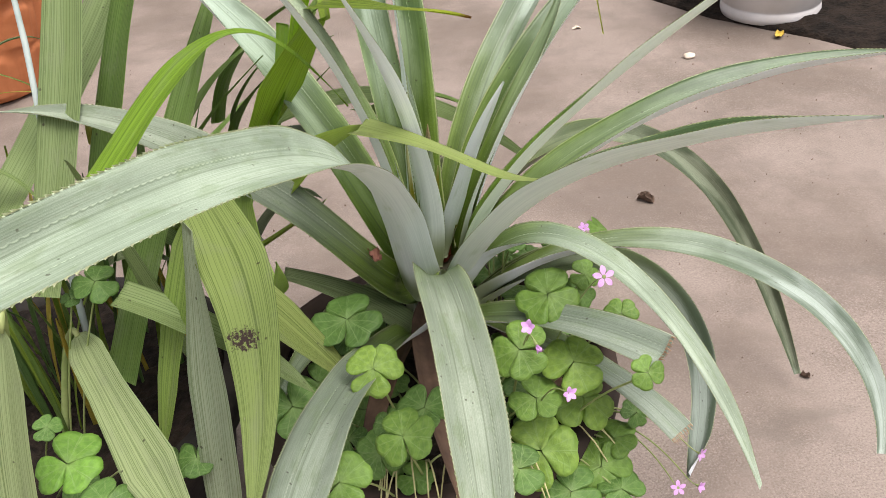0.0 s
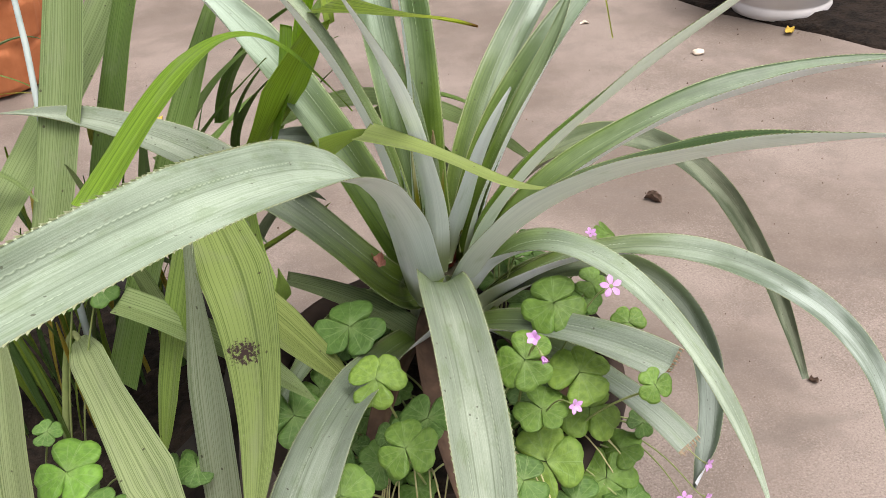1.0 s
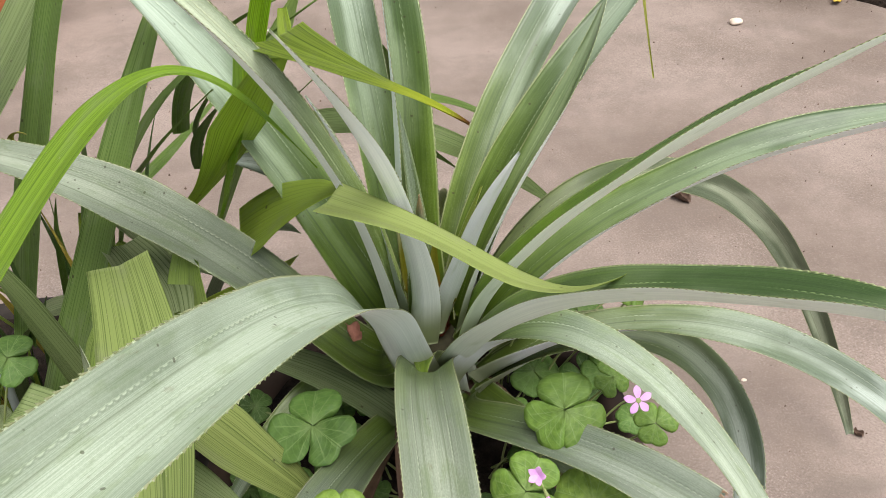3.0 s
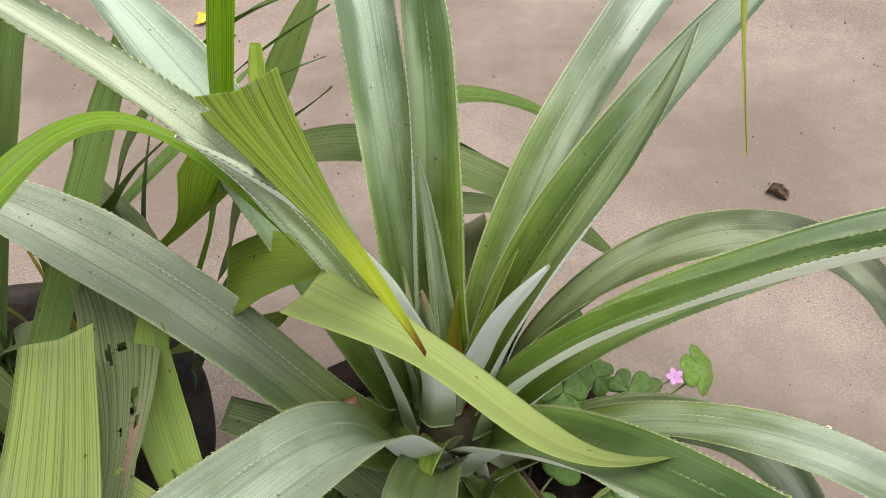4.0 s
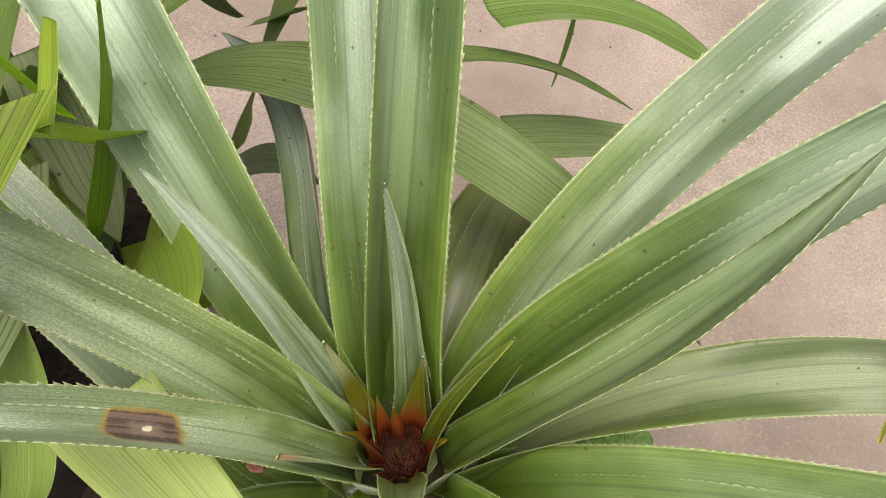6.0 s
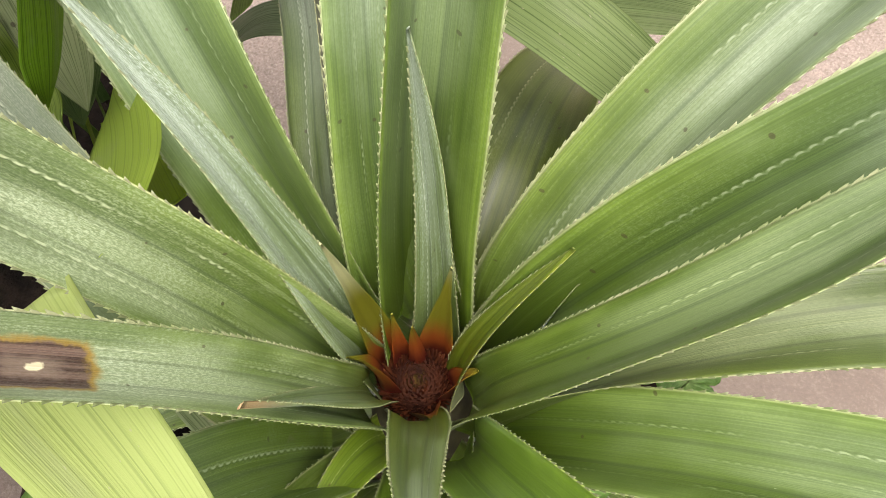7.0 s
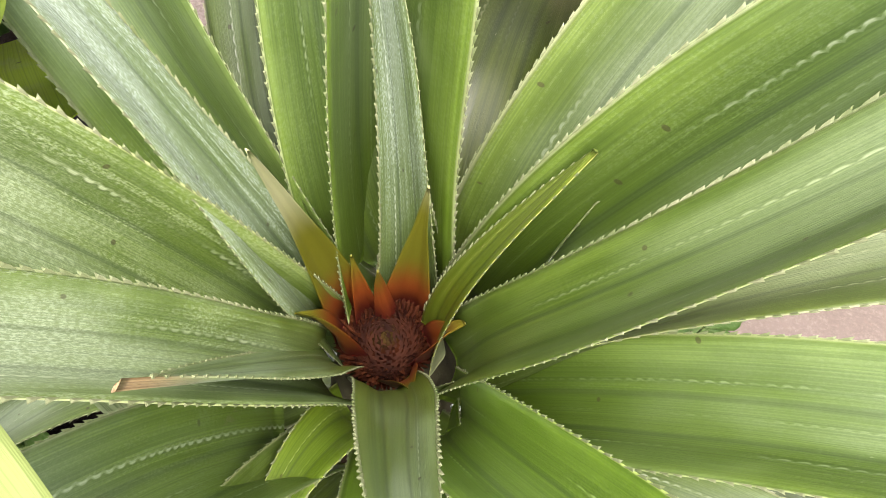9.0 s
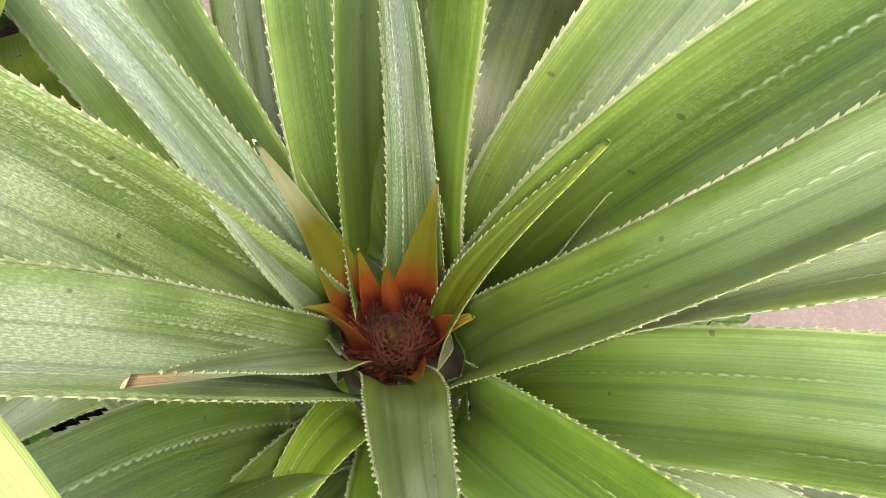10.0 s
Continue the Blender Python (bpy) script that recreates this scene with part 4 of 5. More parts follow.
def palm_leaf(points, widths, rolls, tint, cut=False, pleats=13, deep=0.050, stalk=None, label="", droop=0.10, nu=56, mat=None, holes=()):
    leaf_count[0] += 1
    k = leaf_count[0]

    def folds(v, u):
        return deep * (abs(((v * pleats * 0.5 + 0.25) % 1.0) * 2 - 1) - 0.5) + droop * (abs(v) - 0.5)

    verts, faces, slots, uvs, left, right, t, s, nrm, run, w = blade(points, widths, rolls, cut, folds, nu, pleats * 2, 0.0006, 0.0009, k)
    org = Vector((-0.30, -0.12, 0.25))
    for v0, v1, s0, s1 in holes:
        def eaten(f):
            a, d = sum(uvs[q][0] for q in f) / len(f), sum(uvs[q][1] for q in f) / len(f)
            r = ((a - (v0 + v1) / 2) / (v1 - v0) * 2) ** 2 + ((d - (s0 + s1) / 2) / (s1 - s0) * 2) ** 2
            return r + 0.9 * noise.noise((a * 40, d * 400, v0 * 50)) < 1.0
        faces = [f for f in faces if not eaten(f)]
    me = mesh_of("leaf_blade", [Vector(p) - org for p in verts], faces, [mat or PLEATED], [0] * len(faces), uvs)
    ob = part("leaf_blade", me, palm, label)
    ob.color = (*tint, 1.0)
    if stalk:
        a, b = np.array(stalk, float), np.array(points[0], float)
        d = (np.array(points[1], float) - b)
        mid = b - d * 0.35
        line = bezier([a, a * 0.5 + mid * 0.5 + np.array((0, 0, 0.02)), mid, b + d * 0.02], np.linspace(0, 1, 14))
        v, f = tube([p - np.array(org) for p in line], np.linspace(0.005, 0.0035, 14))
        part("petiole", mesh_of("petiole", v, f, [PETIOLE]), ob)
    return ob


palm_leaf([(-0.010, -0.196, 0.619), (0.038, -0.220, 0.613), (0.101, -0.221, 0.598), (0.118, -0.295, 0.562), (0.198, -0.294, 0.615)], (0.044, 0.028, 0.026), (0.08, 0.48), (0.34, 0.42, 0.13), pleats=7, deep=0.012, mat=PLEATED_SMOOTH)
palm_leaf([(-0.399, -0.172, 0.531), (-0.299, 0.171, 0.656), (-0.272, 0.519, 0.817)], (0.0450, 0.0560, 0.0420), (0.00, -0.06), (0.25, 0.33, 0.13))
palm_leaf([(-0.228, -0.057, 0.493), (-0.133, -0.179, 0.518), (-0.120, -0.342, 0.525)], (0.0441, 0.0568, 0.0230), (0.13, 0.16), (0.25, 0.31, 0.15), cut=True, mat=PLEATED_ROTTED, holes=[(0.42, 0.55, 0.096, 0.107), (0.6, 0.68, 0.098, 0.122), (0.26, 0.38, 0.148, 0.166), (0.28, 0.38, 0.164, 0.176), (0.18, 0.28, 0.176, 0.188), (0.5, 0.56, 0.185, 0.195)], nu=150)
palm_leaf([(-0.142, -0.272, 0.519), (-0.077, -0.293, 0.447), (-0.034, -0.279, 0.358)], (0.0462, 0.0536, 0.0391), (-0.10, -0.06), (0.36, 0.44, 0.14))
palm_leaf([(-0.001, 0.184, 0.486), (0.081, 0.263, 0.470), (0.173, 0.261, 0.400)], (0.0501, 0.0391, 0.0355), (0.01, 0.08), (0.17, 0.27, 0.065))
palm_leaf([(0.241, -0.022, 0.798), (0.237, -0.074, 0.728), (0.242, -0.127, 0.661)], (0.0058, 0.0042, 0.0018), (0.00, 0.00), (0.36, 0.38, 0.06), pleats=3)
palm_leaf([(-0.112, -0.078, 0.505), (-0.076, -0.104, 0.545), (-0.035, -0.125, 0.578), (-0.004, -0.175, 0.612)], (0.0560, 0.0620, 0.0460), (-0.80, -0.15), (0.3, 0.41, 0.06), pleats=5, deep=0.01, droop=0.03, mat=PLEATED_SMOOTH)
palm_leaf([(-0.354, -0.062, 0.384), (-0.292, 0.038, 0.663), (-0.187, 0.206, 0.892)], (0.0425, 0.0482, 0.0351), (0.14, 0.05), (0.16, 0.26, 0.06))
palm_leaf([(-0.144, -0.134, 0.531), (-0.167, -0.175, 0.439), (-0.095, -0.240, 0.413), (-0.103, -0.247, 0.512)], (0.0393, 0.0405, 0.0306), (-0.32, -0.15), (0.3, 0.42, 0.1), mat=PLEATED_SMOOTH)
palm_leaf([(-0.246, -0.277, 0.515), (-0.154, -0.291, 0.474), (-0.077, -0.334, 0.419)], (0.0450, 0.0450, 0.0322), (0.09, 0.11), (0.25, 0.33, 0.13))
palm_leaf([(-0.205, 0.117, 0.329), (-0.140, 0.109, 0.503), (-0.052, 0.178, 0.643)], (0.0450, 0.0412, 0.0468), (-0.10, -0.26), (0.2, 0.3, 0.07))
palm_leaf([(-0.252, -0.264, 0.604), (-0.186, -0.192, 0.673), (-0.127, -0.131, 0.747), (-0.084, -0.151, 0.727), (-0.017, -0.170, 0.631)], (0.0480, 0.0510, 0.0120), (0.08, 0.21), (0.24, 0.4, 0.035))
palm_leaf([(-0.316, -0.173, 0.327), (-0.239, -0.062, 0.533), (-0.149, 0.075, 0.723)], (0.0450, 0.0423, 0.0353), (-0.07, -0.12), (0.17, 0.27, 0.065))
palm_leaf([(-0.148, -0.344, 0.613), (-0.171, -0.352, 0.386), (-0.186, -0.407, 0.175)], (0.0442, 0.0518, 0.0358), (-0.01, 0.04), (0.44, 0.51, 0.35))
palm_leaf([(-0.198, 0.172, 0.459), (-0.179, 0.027, 0.589), (-0.013, -0.005, 0.697)], (0.006, 0.008, 0.005), (0.00, 0.00), (0.16, 0.26, 0.06), pleats=3)
palm_leaf([(-0.036, -0.150, 0.7275), (-0.001, -0.221, 0.7425), (0.0415, -0.288, 0.763), (0.087, -0.369, 0.773)], (0.0500, 0.0300, 0.0095), (-0.08, 0.16), (0.225, 0.315, 0.04), pleats=13, deep=0.040, mat=PLEATED_YELLOW)
palm_leaf([(-0.278, 0.058, 0.412), (-0.241, 0.051, 0.575), (-0.110, 0.069, 0.635)], (0.02, 0.035, 0.02), (-0.13, -0.25), (0.16, 0.26, 0.06))
palm_leaf([(-0.358, -0.146, 0.378), (-0.265, -0.324, 0.411), (-0.162, -0.496, 0.400)], (0.0411, 0.0390, 0.0507), (-0.32, -0.26), (0.42, 0.5, 0.25), cut='round', stalk=(-0.42, -0.14, 0.22))
palm_leaf([(-0.116, -0.143, 0.426), (0.011, -0.148, 0.381), (0.082, -0.254, 0.330)], (0.0388, 0.0458, 0.0384), (0.20, 0.11), (0.2, 0.26, 0.12))
palm_leaf([(-0.204, 0.159, 0.436), (-0.183, 0.070, 0.563), (-0.035, 0.044, 0.629)], (0.012, 0.018, 0.012), (0.00, 0.00), (0.16, 0.26, 0.06), pleats=5)
palm_leaf([(-0.036, -0.147, 0.712), (-0.090, -0.094, 0.628), (-0.120, -0.039, 0.545), (-0.197, -0.004, 0.472)], (0.0260, 0.0500, 0.0311), (-0.28, -0.23), (0.38, 0.52, 0.07), cut=True, stalk=None)
palm_leaf([(-0.291, 0.053, 0.427), (-0.215, -0.026, 0.553), (-0.100, -0.092, 0.662)], (0.012, 0.022, 0.012), (0.00, 0.00), (0.16, 0.26, 0.06))
palm_leaf([(-0.319, -0.352, 0.544), (-0.352, -0.414, 0.360), (-0.350, -0.461, 0.168)], (0.0452, 0.0448, 0.0362), (0.01, 0.00), (0.4, 0.48, 0.24), cut='round', stalk=(-0.42, -0.28, 0.22))
palm_leaf([(-0.167, 0.036, 0.502), (-0.039, 0.032, 0.598), (0.088, 0.025, 0.556), (0.201, 0.004, 0.444)], (0.0265, 0.0503, 0.0408), (0.01, -0.10), (0.17, 0.24, 0.08))
palm_leaf([(-0.198, 0.165, 0.425), (-0.117, 0.114, 0.506), (-0.039, 0.063, 0.589)], (0.012, 0.02, 0.014), (0.00, 0.00), (0.16, 0.26, 0.06), pleats=5)
palm_leaf([(0.011, -0.218, 0.859), (-0.034, -0.148, 0.785), (-0.067, -0.109, 0.667)], (0.0176, 0.0127, 0.0147), (-0.60, -0.68), (0.4, 0.62, 0.04), cut=True)
palm_leaf([(-0.030, -0.118, 0.735), (-0.030, -0.127, 0.722), (-0.028, -0.142, 0.708)], (0.0070, 0.0110, 0.0110), (-0.30, -0.30), (0.30, 0.42, 0.04), cut=True, pleats=5, label="snapped yellow-green leaf stub")
palm_leaf([(-0.286, 0.060, 0.438), (-0.250, 0.231, 0.427), (-0.208, 0.401, 0.418)], (0.012, 0.02, 0.01), (0.00, 0.00), (0.16, 0.26, 0.06))
palm_leaf([(-0.170, -0.257, 0.571), (-0.210, -0.285, 0.465), (-0.236, -0.321, 0.352)], (0.0450, 0.0445, 0.0351), (-0.03, -0.05), (0.3, 0.42, 0.1), cut='round')
palm_leaf([(0.026, 0.165, 0.375), (0.093, 0.268, 0.294), (0.163, 0.353, 0.195)], (0.0446, 0.0493, 0.0363), (-0.17, -0.14), (0.22, 0.3, 0.12))
palm_leaf([(-0.215, 0.165, 0.482), (-0.174, 0.089, 0.634), (-0.027, 0.028, 0.694)], (0.02, 0.03, 0.02), (0.00, 0.00), (0.16, 0.26, 0.06))
palm_leaf([(-0.353, -0.197, 0.468), (-0.295, 0.009, 0.709), (-0.309, 0.203, 0.957)], (0.0413, 0.0488, 0.0373), (0.01, -0.04), (0.25, 0.33, 0.13))
palm_leaf([(-0.177, -0.191, 0.572), (-0.116, -0.338, 0.583), (-0.072, -0.470, 0.588), (-0.092, -0.586, 0.531)], (0.0470, 0.0590, 0.0340), (-0.04, -0.09), (0.28, 0.36, 0.11), mat=PLEATED_BURNT)
palm_leaf([(-0.289, -0.185, 0.613), (-0.265, -0.165, 0.479), (-0.229, -0.180, 0.347)], (0.0450, 0.0448, 0.0368), (-0.01, -0.02), (0.25, 0.33, 0.13), cut='round')
palm_leaf([(-0.012, 0.102, 0.509), (0.024, 0.203, 0.447), (0.103, 0.253, 0.346)], (0.0431, 0.0434, 0.0342), (0.30, 0.24), (0.17, 0.27, 0.065))
palm_leaf([(0.013, 0.295, 0.511), (0.036, 0.416, 0.409), (0.002, 0.363, 0.223)], (0.012, 0.018, 0.01), (0.00, 0.00), (0.16, 0.26, 0.06), pleats=3)
palm_leaf([(-0.078, -0.059, 0.682), (-0.092, -0.080, 0.592), (-0.133, -0.091, 0.510)], (0.0200, 0.0400, 0.0340), (-0.23, -0.25), (0.24, 0.4, 0.035))
palm_leaf([(-0.255, 0.013, 0.520), (-0.217, -0.015, 0.480), (-0.163, -0.061, 0.450)], (0.0400, 0.0520, 0.0400), (0.00, 0.00), (0.2, 0.25, 0.11))
palm_leaf([(-0.254, -0.040, 0.470), (-0.212, -0.060, 0.450), (-0.176, -0.091, 0.430)], (0.0400, 0.0500, 0.0400), (0.00, 0.00), (0.26, 0.38, 0.06))
palm_leaf([(-0.290, 0.050, 0.400), (-0.255, 0.000, 0.410), (-0.200, -0.050, 0.400)], (0.0500, 0.0600, 0.0500), (0.00, 0.00), (0.12, 0.19, 0.05))

palm_leaf([(-0.300, -0.020, 0.300), (-0.262, 0.015, 0.400), (-0.205, 0.030, 0.432), (-0.160, 0.020, 0.372)], (0.030, 0.046, 0.034), (0.15, 0.05), (0.20, 0.27, 0.13))
palm_leaf([(-0.390, -0.060, 0.290), (-0.352, -0.075, 0.440), (-0.300, -0.070, 0.455), (-0.250, -0.062, 0.405)], (0.024, 0.040, 0.034), (0.0, 0.1), (0.24, 0.30, 0.15))
palm_leaf([(-0.230, 0.020, 0.260), (-0.170, 0.060, 0.390), (-0.120, 0.055, 0.450), (-0.080, 0.050, 0.410)], (0.030, 0.044, 0.030), (0.1, 0.0), (0.15, 0.20, 0.10))
palm_leaf([(-0.330, 0.040, 0.260), (-0.320, 0.075, 0.420), (-0.300, 0.110, 0.520)], (0.022, 0.034, 0.024), (0.2, 0.1), (0.14, 0.22, 0.06), label="dark green upright pleated leaf")

palm_leaf([(-0.215, -0.010, 0.352), (-0.140, -0.058, 0.420), (-0.070, -0.100, 0.484)], (0.040, 0.046, 0.040), (0.0, 0.05), (0.27, 0.40, 0.018), cut=True, pleats=7, deep=0.02, mat=PLEATED_SMOOTH, label="bright yellow-green folded strap leaf")

# ---- wood sorrel growing round the pineapple ----
sorrel = holder("wood_sorrel", (0.08, -0.26, 0.27), "bushy wood sorrel with heart-shaped clover leaves and pink flowers", "plant")
SORREL_ORG = Vector((0.08, -0.26, 0.27))


def leaflet_mesh(seed):
    """One round, shallowly notched leaflet of length 1 along +x, opened out from its hinge."""
    rng = random.Random(seed)
    ns, nv = 8, 16
    fold, droop, curl = rng.uniform(0.0, 0.16), rng.uniform(0.0, 0.20), rng.uniform(-0.05, 0.05)
    spread = rng.uniform(1.12, 1.24)
    notch = rng.uniform(0.11, 0.22)
    verts, uvs, faces = [], [], []
    for side in (0.006, -0.006):
        for i in range(ns + 1):
            q = i / ns
            for j in range(nv + 1):
                v = math.sin(math.pi / 2 * (-1 + 2 * j / nv))
                a = v * spread
                r = math.cos(a) ** 0.34 * (1 - notch * math.exp(-(abs(v) / 0.24) ** 1.4)) * max(0.0, 1 - abs(v) ** 9) ** 0.5
                x, y = 0.015 + q * r * math.cos(a), q * r * math.sin(a)
                z = fold * abs(y) - droop * q * q + curl * math.sin(q * 5 + v * 2) + 0.03 * math.cos(v * 9) * q + 0.012 * math.sin(v * 23 + seed) * q * q + side
                verts.append((x, y, z))
                uvs.append((v, q * r))
    row, off = nv + 1, (ns + 1) * (nv + 1)
    for i in range(ns):
        for j in range(nv):
            a = i * row + j
            faces.append((a, a + row, a + row + 1, a + 1))
            faces.append((off + a, off + a + 1, off + a + row + 1, off + a + row))
    for j in range(nv):
        a = ns * row + j
        faces.append((a, off + a, off + a + 1, a + 1))
    return mesh_of("leaflet", verts, faces, [CLOVER], None, uvs)


PALE_STALK = make_plain("pale_stalk", (0.34, 0.33, 0.14), (0.52, 0.48, 0.24), 60.0, 0.6)
LEAFLETS = [leaflet_mesh(k) for k in range(9)]


def clover(at, size, turn, root=None, lean=None, tint=(0.165, 0.285, 0.052), stalk_r=0.0010):
    """A stalked leaf of three leaflets; the stalk is the part, the leaflets are its sub-parts."""
    rng = random.Random(int(at[0] * 9000) + int(at[1] * 7000) + 11)
    at = Vector(at)
    root = Vector(root) if root else Vector((0.06 + (at.x - 0.06) * 0.55 + rng.uniform(-.02, .02), -0.20 + (at.y + 0.20) * 0.55 + rng.uniform(-.02, .02), 0.272))
    top = at - Vector((0, 0, size * 0.06))
    mid = root.lerp(top, 0.5) + Vector((rng.uniform(-.012, .012), rng.uniform(-.012, .012), 0.03))
    line = bezier([root - SORREL_ORG, mid - SORREL_ORG, top - SORREL_ORG - Vector((0, 0, 0.01)), top - SORREL_ORG], np.linspace(0, 1, 12))
    v, f = tube(line, np.linspace(stalk_r * 1.3, stalk_r, 12), 6)
    stalk = part("clover_stalk", mesh_of("clover_stalk", v, f, [PETIOLE]), sorrel)
    tilt = Euler((lean[0] if lean else rng.uniform(0.15, 0.75), lean[1] if lean else rng.uniform(-0.3, 0.3), 0)).to_matrix().to_4x4()
    for k in range(3):
        g = radians(turn) + k * 2 * math.pi / 3 + rng.uniform(-0.16, 0.16)
        s = size * rng.uniform(1.0, 1.16)
        ob = part("leaflet", LEAFLETS[rng.randrange(9)], stalk)
        ob.matrix_local = Matrix.Translation(at - SORREL_ORG) @ tilt @ Matrix.Rotation(g, 4, 'Z') @ Matrix.Rotation(rng.uniform(-0.15, 0.2), 4, 'Y') @ Matrix.Diagonal((s, s, s, 1))
        m = rng.uniform(0.85, 1.2)
        ob.color = (tint[0] * m, tint[1] * m, tint[2] * m, 1)


LIGHT, DEEP = (0.235, 0.365, 0.065), (0.110, 0.215, 0.050)
clover((-0.045, -0.246, 0.433), 0.036, 80, tint=DEEP)
clover((-0.017, -0.364, 0.465), 0.026, 20, tint=LIGHT)
clover((0.003, -0.406, 0.420), 0.028, 95)
clover((0.158, -0.266, 0.451), 0.033, 75)
clover((0.119, -0.330, 0.438), 0.030, 170)
clover((0.172, -0.324, 0.410), 0.031, 40, tint=LIGHT)
clover((0.132, -0.340, 0.384), 0.026, 200)
clover((0.186, -0.310, 0.348), 0.033, 320, tint=LIGHT)
clover((0.134, -0.353, 0.325), 0.036, 100, tint=LIGHT)
clover((0.196, -0.348, 0.287), 0.033, 140)
clover((0.215, -0.323, 0.299), 0.026, 60)
clover((0.225, -0.385, 0.442), 0.016, 250, lean=(0.9, 0.2))
clover((0.242, -0.307, 0.316), 0.016, 280, lean=(0.7, 0.3), tint=DEEP)
clover((0.024, -0.363, 0.410), 0.026, 130, tint=DEEP)
clover((-0.101, -0.330, 0.400), 0.032, 290, tint=DEEP)
clover((-0.052, -0.452, 0.422), 0.026, 30)
clover((0.107, -0.387, 0.341), 0.026, 190, tint=DEEP)
clover((-0.008, -0.372, 0.400), 0.018, 150, tint=DEEP)
clover((0.241, -0.240, 0.395), 0.019, 10)
clover((0.205, -0.225, 0.440), 0.017, 110)
clover((0.211, -0.373, 0.279), 0.024, 15, tint=DEEP)
clover((0.160, -0.371, 0.282), 0.030, 75, tint=DEEP)
clover((0.080, -0.330, 0.380), 0.024, 75, tint=DEEP)
clover((0.146, -0.116, 0.425), 0.019, 30, root=(0.12, -0.10, 0.27), tint=DEEP)
clover((0.181, -0.030, 0.335), 0.018, 70, root=(0.13, -0.08, 0.27), tint=DEEP)
clover((0.201, -0.085, 0.389), 0.019, 140, root=(0.14, -0.10, 0.27), tint=DEEP)
clover((0.222, -0.076, 0.365), 0.018, 220, root=(0.14, -0.10, 0.27), tint=DEEP)
clover((0.150, -0.050, 0.430), 0.018, 260, root=(0.13, -0.08, 0.27), tint=DEEP)
clover((0.118, -0.098, 0.405), 0.016, 190, root=(0.12, -0.09, 0.27), tint=LIGHT)
clover((0.128, -0.060, 0.390), 0.015, 40, root=(0.12, -0.08, 0.27), tint=LIGHT)
clover((0.264, -0.059, 0.385), 0.022, 330, root=(0.15, -0.10, 0.27), lean=(0.3, 0.8))
for k in range(44):
    rr = random.Random(900 + k)
    g = rr.uniform(0, 6.28)
    r = rr.uniform(0.07, 0.19)
    x, y = 0.05 + r * math.cos(g), -0.18 + r * math.sin(g)
    clover((x, y, rr.uniform(0.295, 0.345)), rr.uniform(0.016, 0.028), rr.uniform(0, 360), tint=(DEEP, (0.135, 0.255, 0.055), (0.08, 0.16, 0.04))[k % 3])

# sorrel seedlings in the nursery pot
SORREL_KEEP = sorrel, SORREL_ORG
sorrel = holder("wood_sorrel", (-0.38, -0.2, 0.24), "small wood sorrel seedlings in dark potting soil", "plant")
SORREL_ORG = Vector((-0.38, -0.2, 0.24))
for x, y, z, s, g in ((-0.314, -0.352, 0.381, 0.034, 80), (-0.381, -0.240, 0.330, 0.017, 20), (-0.257, -0.422, 0.400, 0.026, 140), (-0.195, -0.354, 0.372, 0.022, 40),
                      (-0.309, -0.169, 0.462, 0.024, 200), (-0.339, -0.170, 0.445, 0.012, 300), (-0.34, -0.30, 0.30, 0.020, 10), (-0.42, -0.33, 0.33, 0.022, 70),
                      (-0.24, -0.28, 0.30, 0.022, 160), (-0.29, -0.39, 0.34, 0.026, 260), (-0.46, -0.25, 0.30, 0.020, 330), (-0.22, -0.40, 0.35, 0.020, 100)):
    clover((x, y, z), s, g, root=(-0.46 + (x + 0.46) * 0.5, -0.19 + (y + 0.19) * 0.5, 0.228), tint=(0.17, 0.34, 0.05) if s > 0.03 else DEEP, lean=(0.25, 0.05))
sorrel, SORREL_ORG = SORREL_KEEP


def petal_mesh():
    verts, faces = [], []
    n, m = 7, 6
    for side in (0.01, -0.01):
        for i in range(n + 1):
            q = i / n
            w = 0.36 * math.sin(math.pi * min(1, 0.06 + q * 0.86)) ** 0.8 * (0.5 + 0.5 * q)
            for j in range(m + 1):
                v = -1 + 2 * j / m
                verts.append((0.08 + q - 0.08 * q ** 4 * (abs(v) ** 2), v * w, 0.28 * q - 0.30 * q * q + 0.12 * abs(v) * w + side + 0.15))
    row, off = m + 1, (n + 1) * (m + 1)
    for i in range(n):
        for j in range(m):
            a = i * row + j
            faces += [(a, a + row, a + row + 1, a + 1), (off + a, off + a + 1, off + a + row + 1, off + a + row)]
    for j in range(m):
        a = n * row + j
        faces.append((a, off + a, off + a + 1, a + 1))
    return mesh_of("petal", verts, faces, [PETAL])


PETAL_MESH = petal_mesh()
CUP_V, CUP_F = lathe([(0.03, -0.5), (0.12, -0.30), (0.16, 0.0), (0.2, 0.25), (0.12, 0.26)], 12)
CUP_MESH = mesh_of("calyx", CUP_V, CUP_F, [PETIOLE])


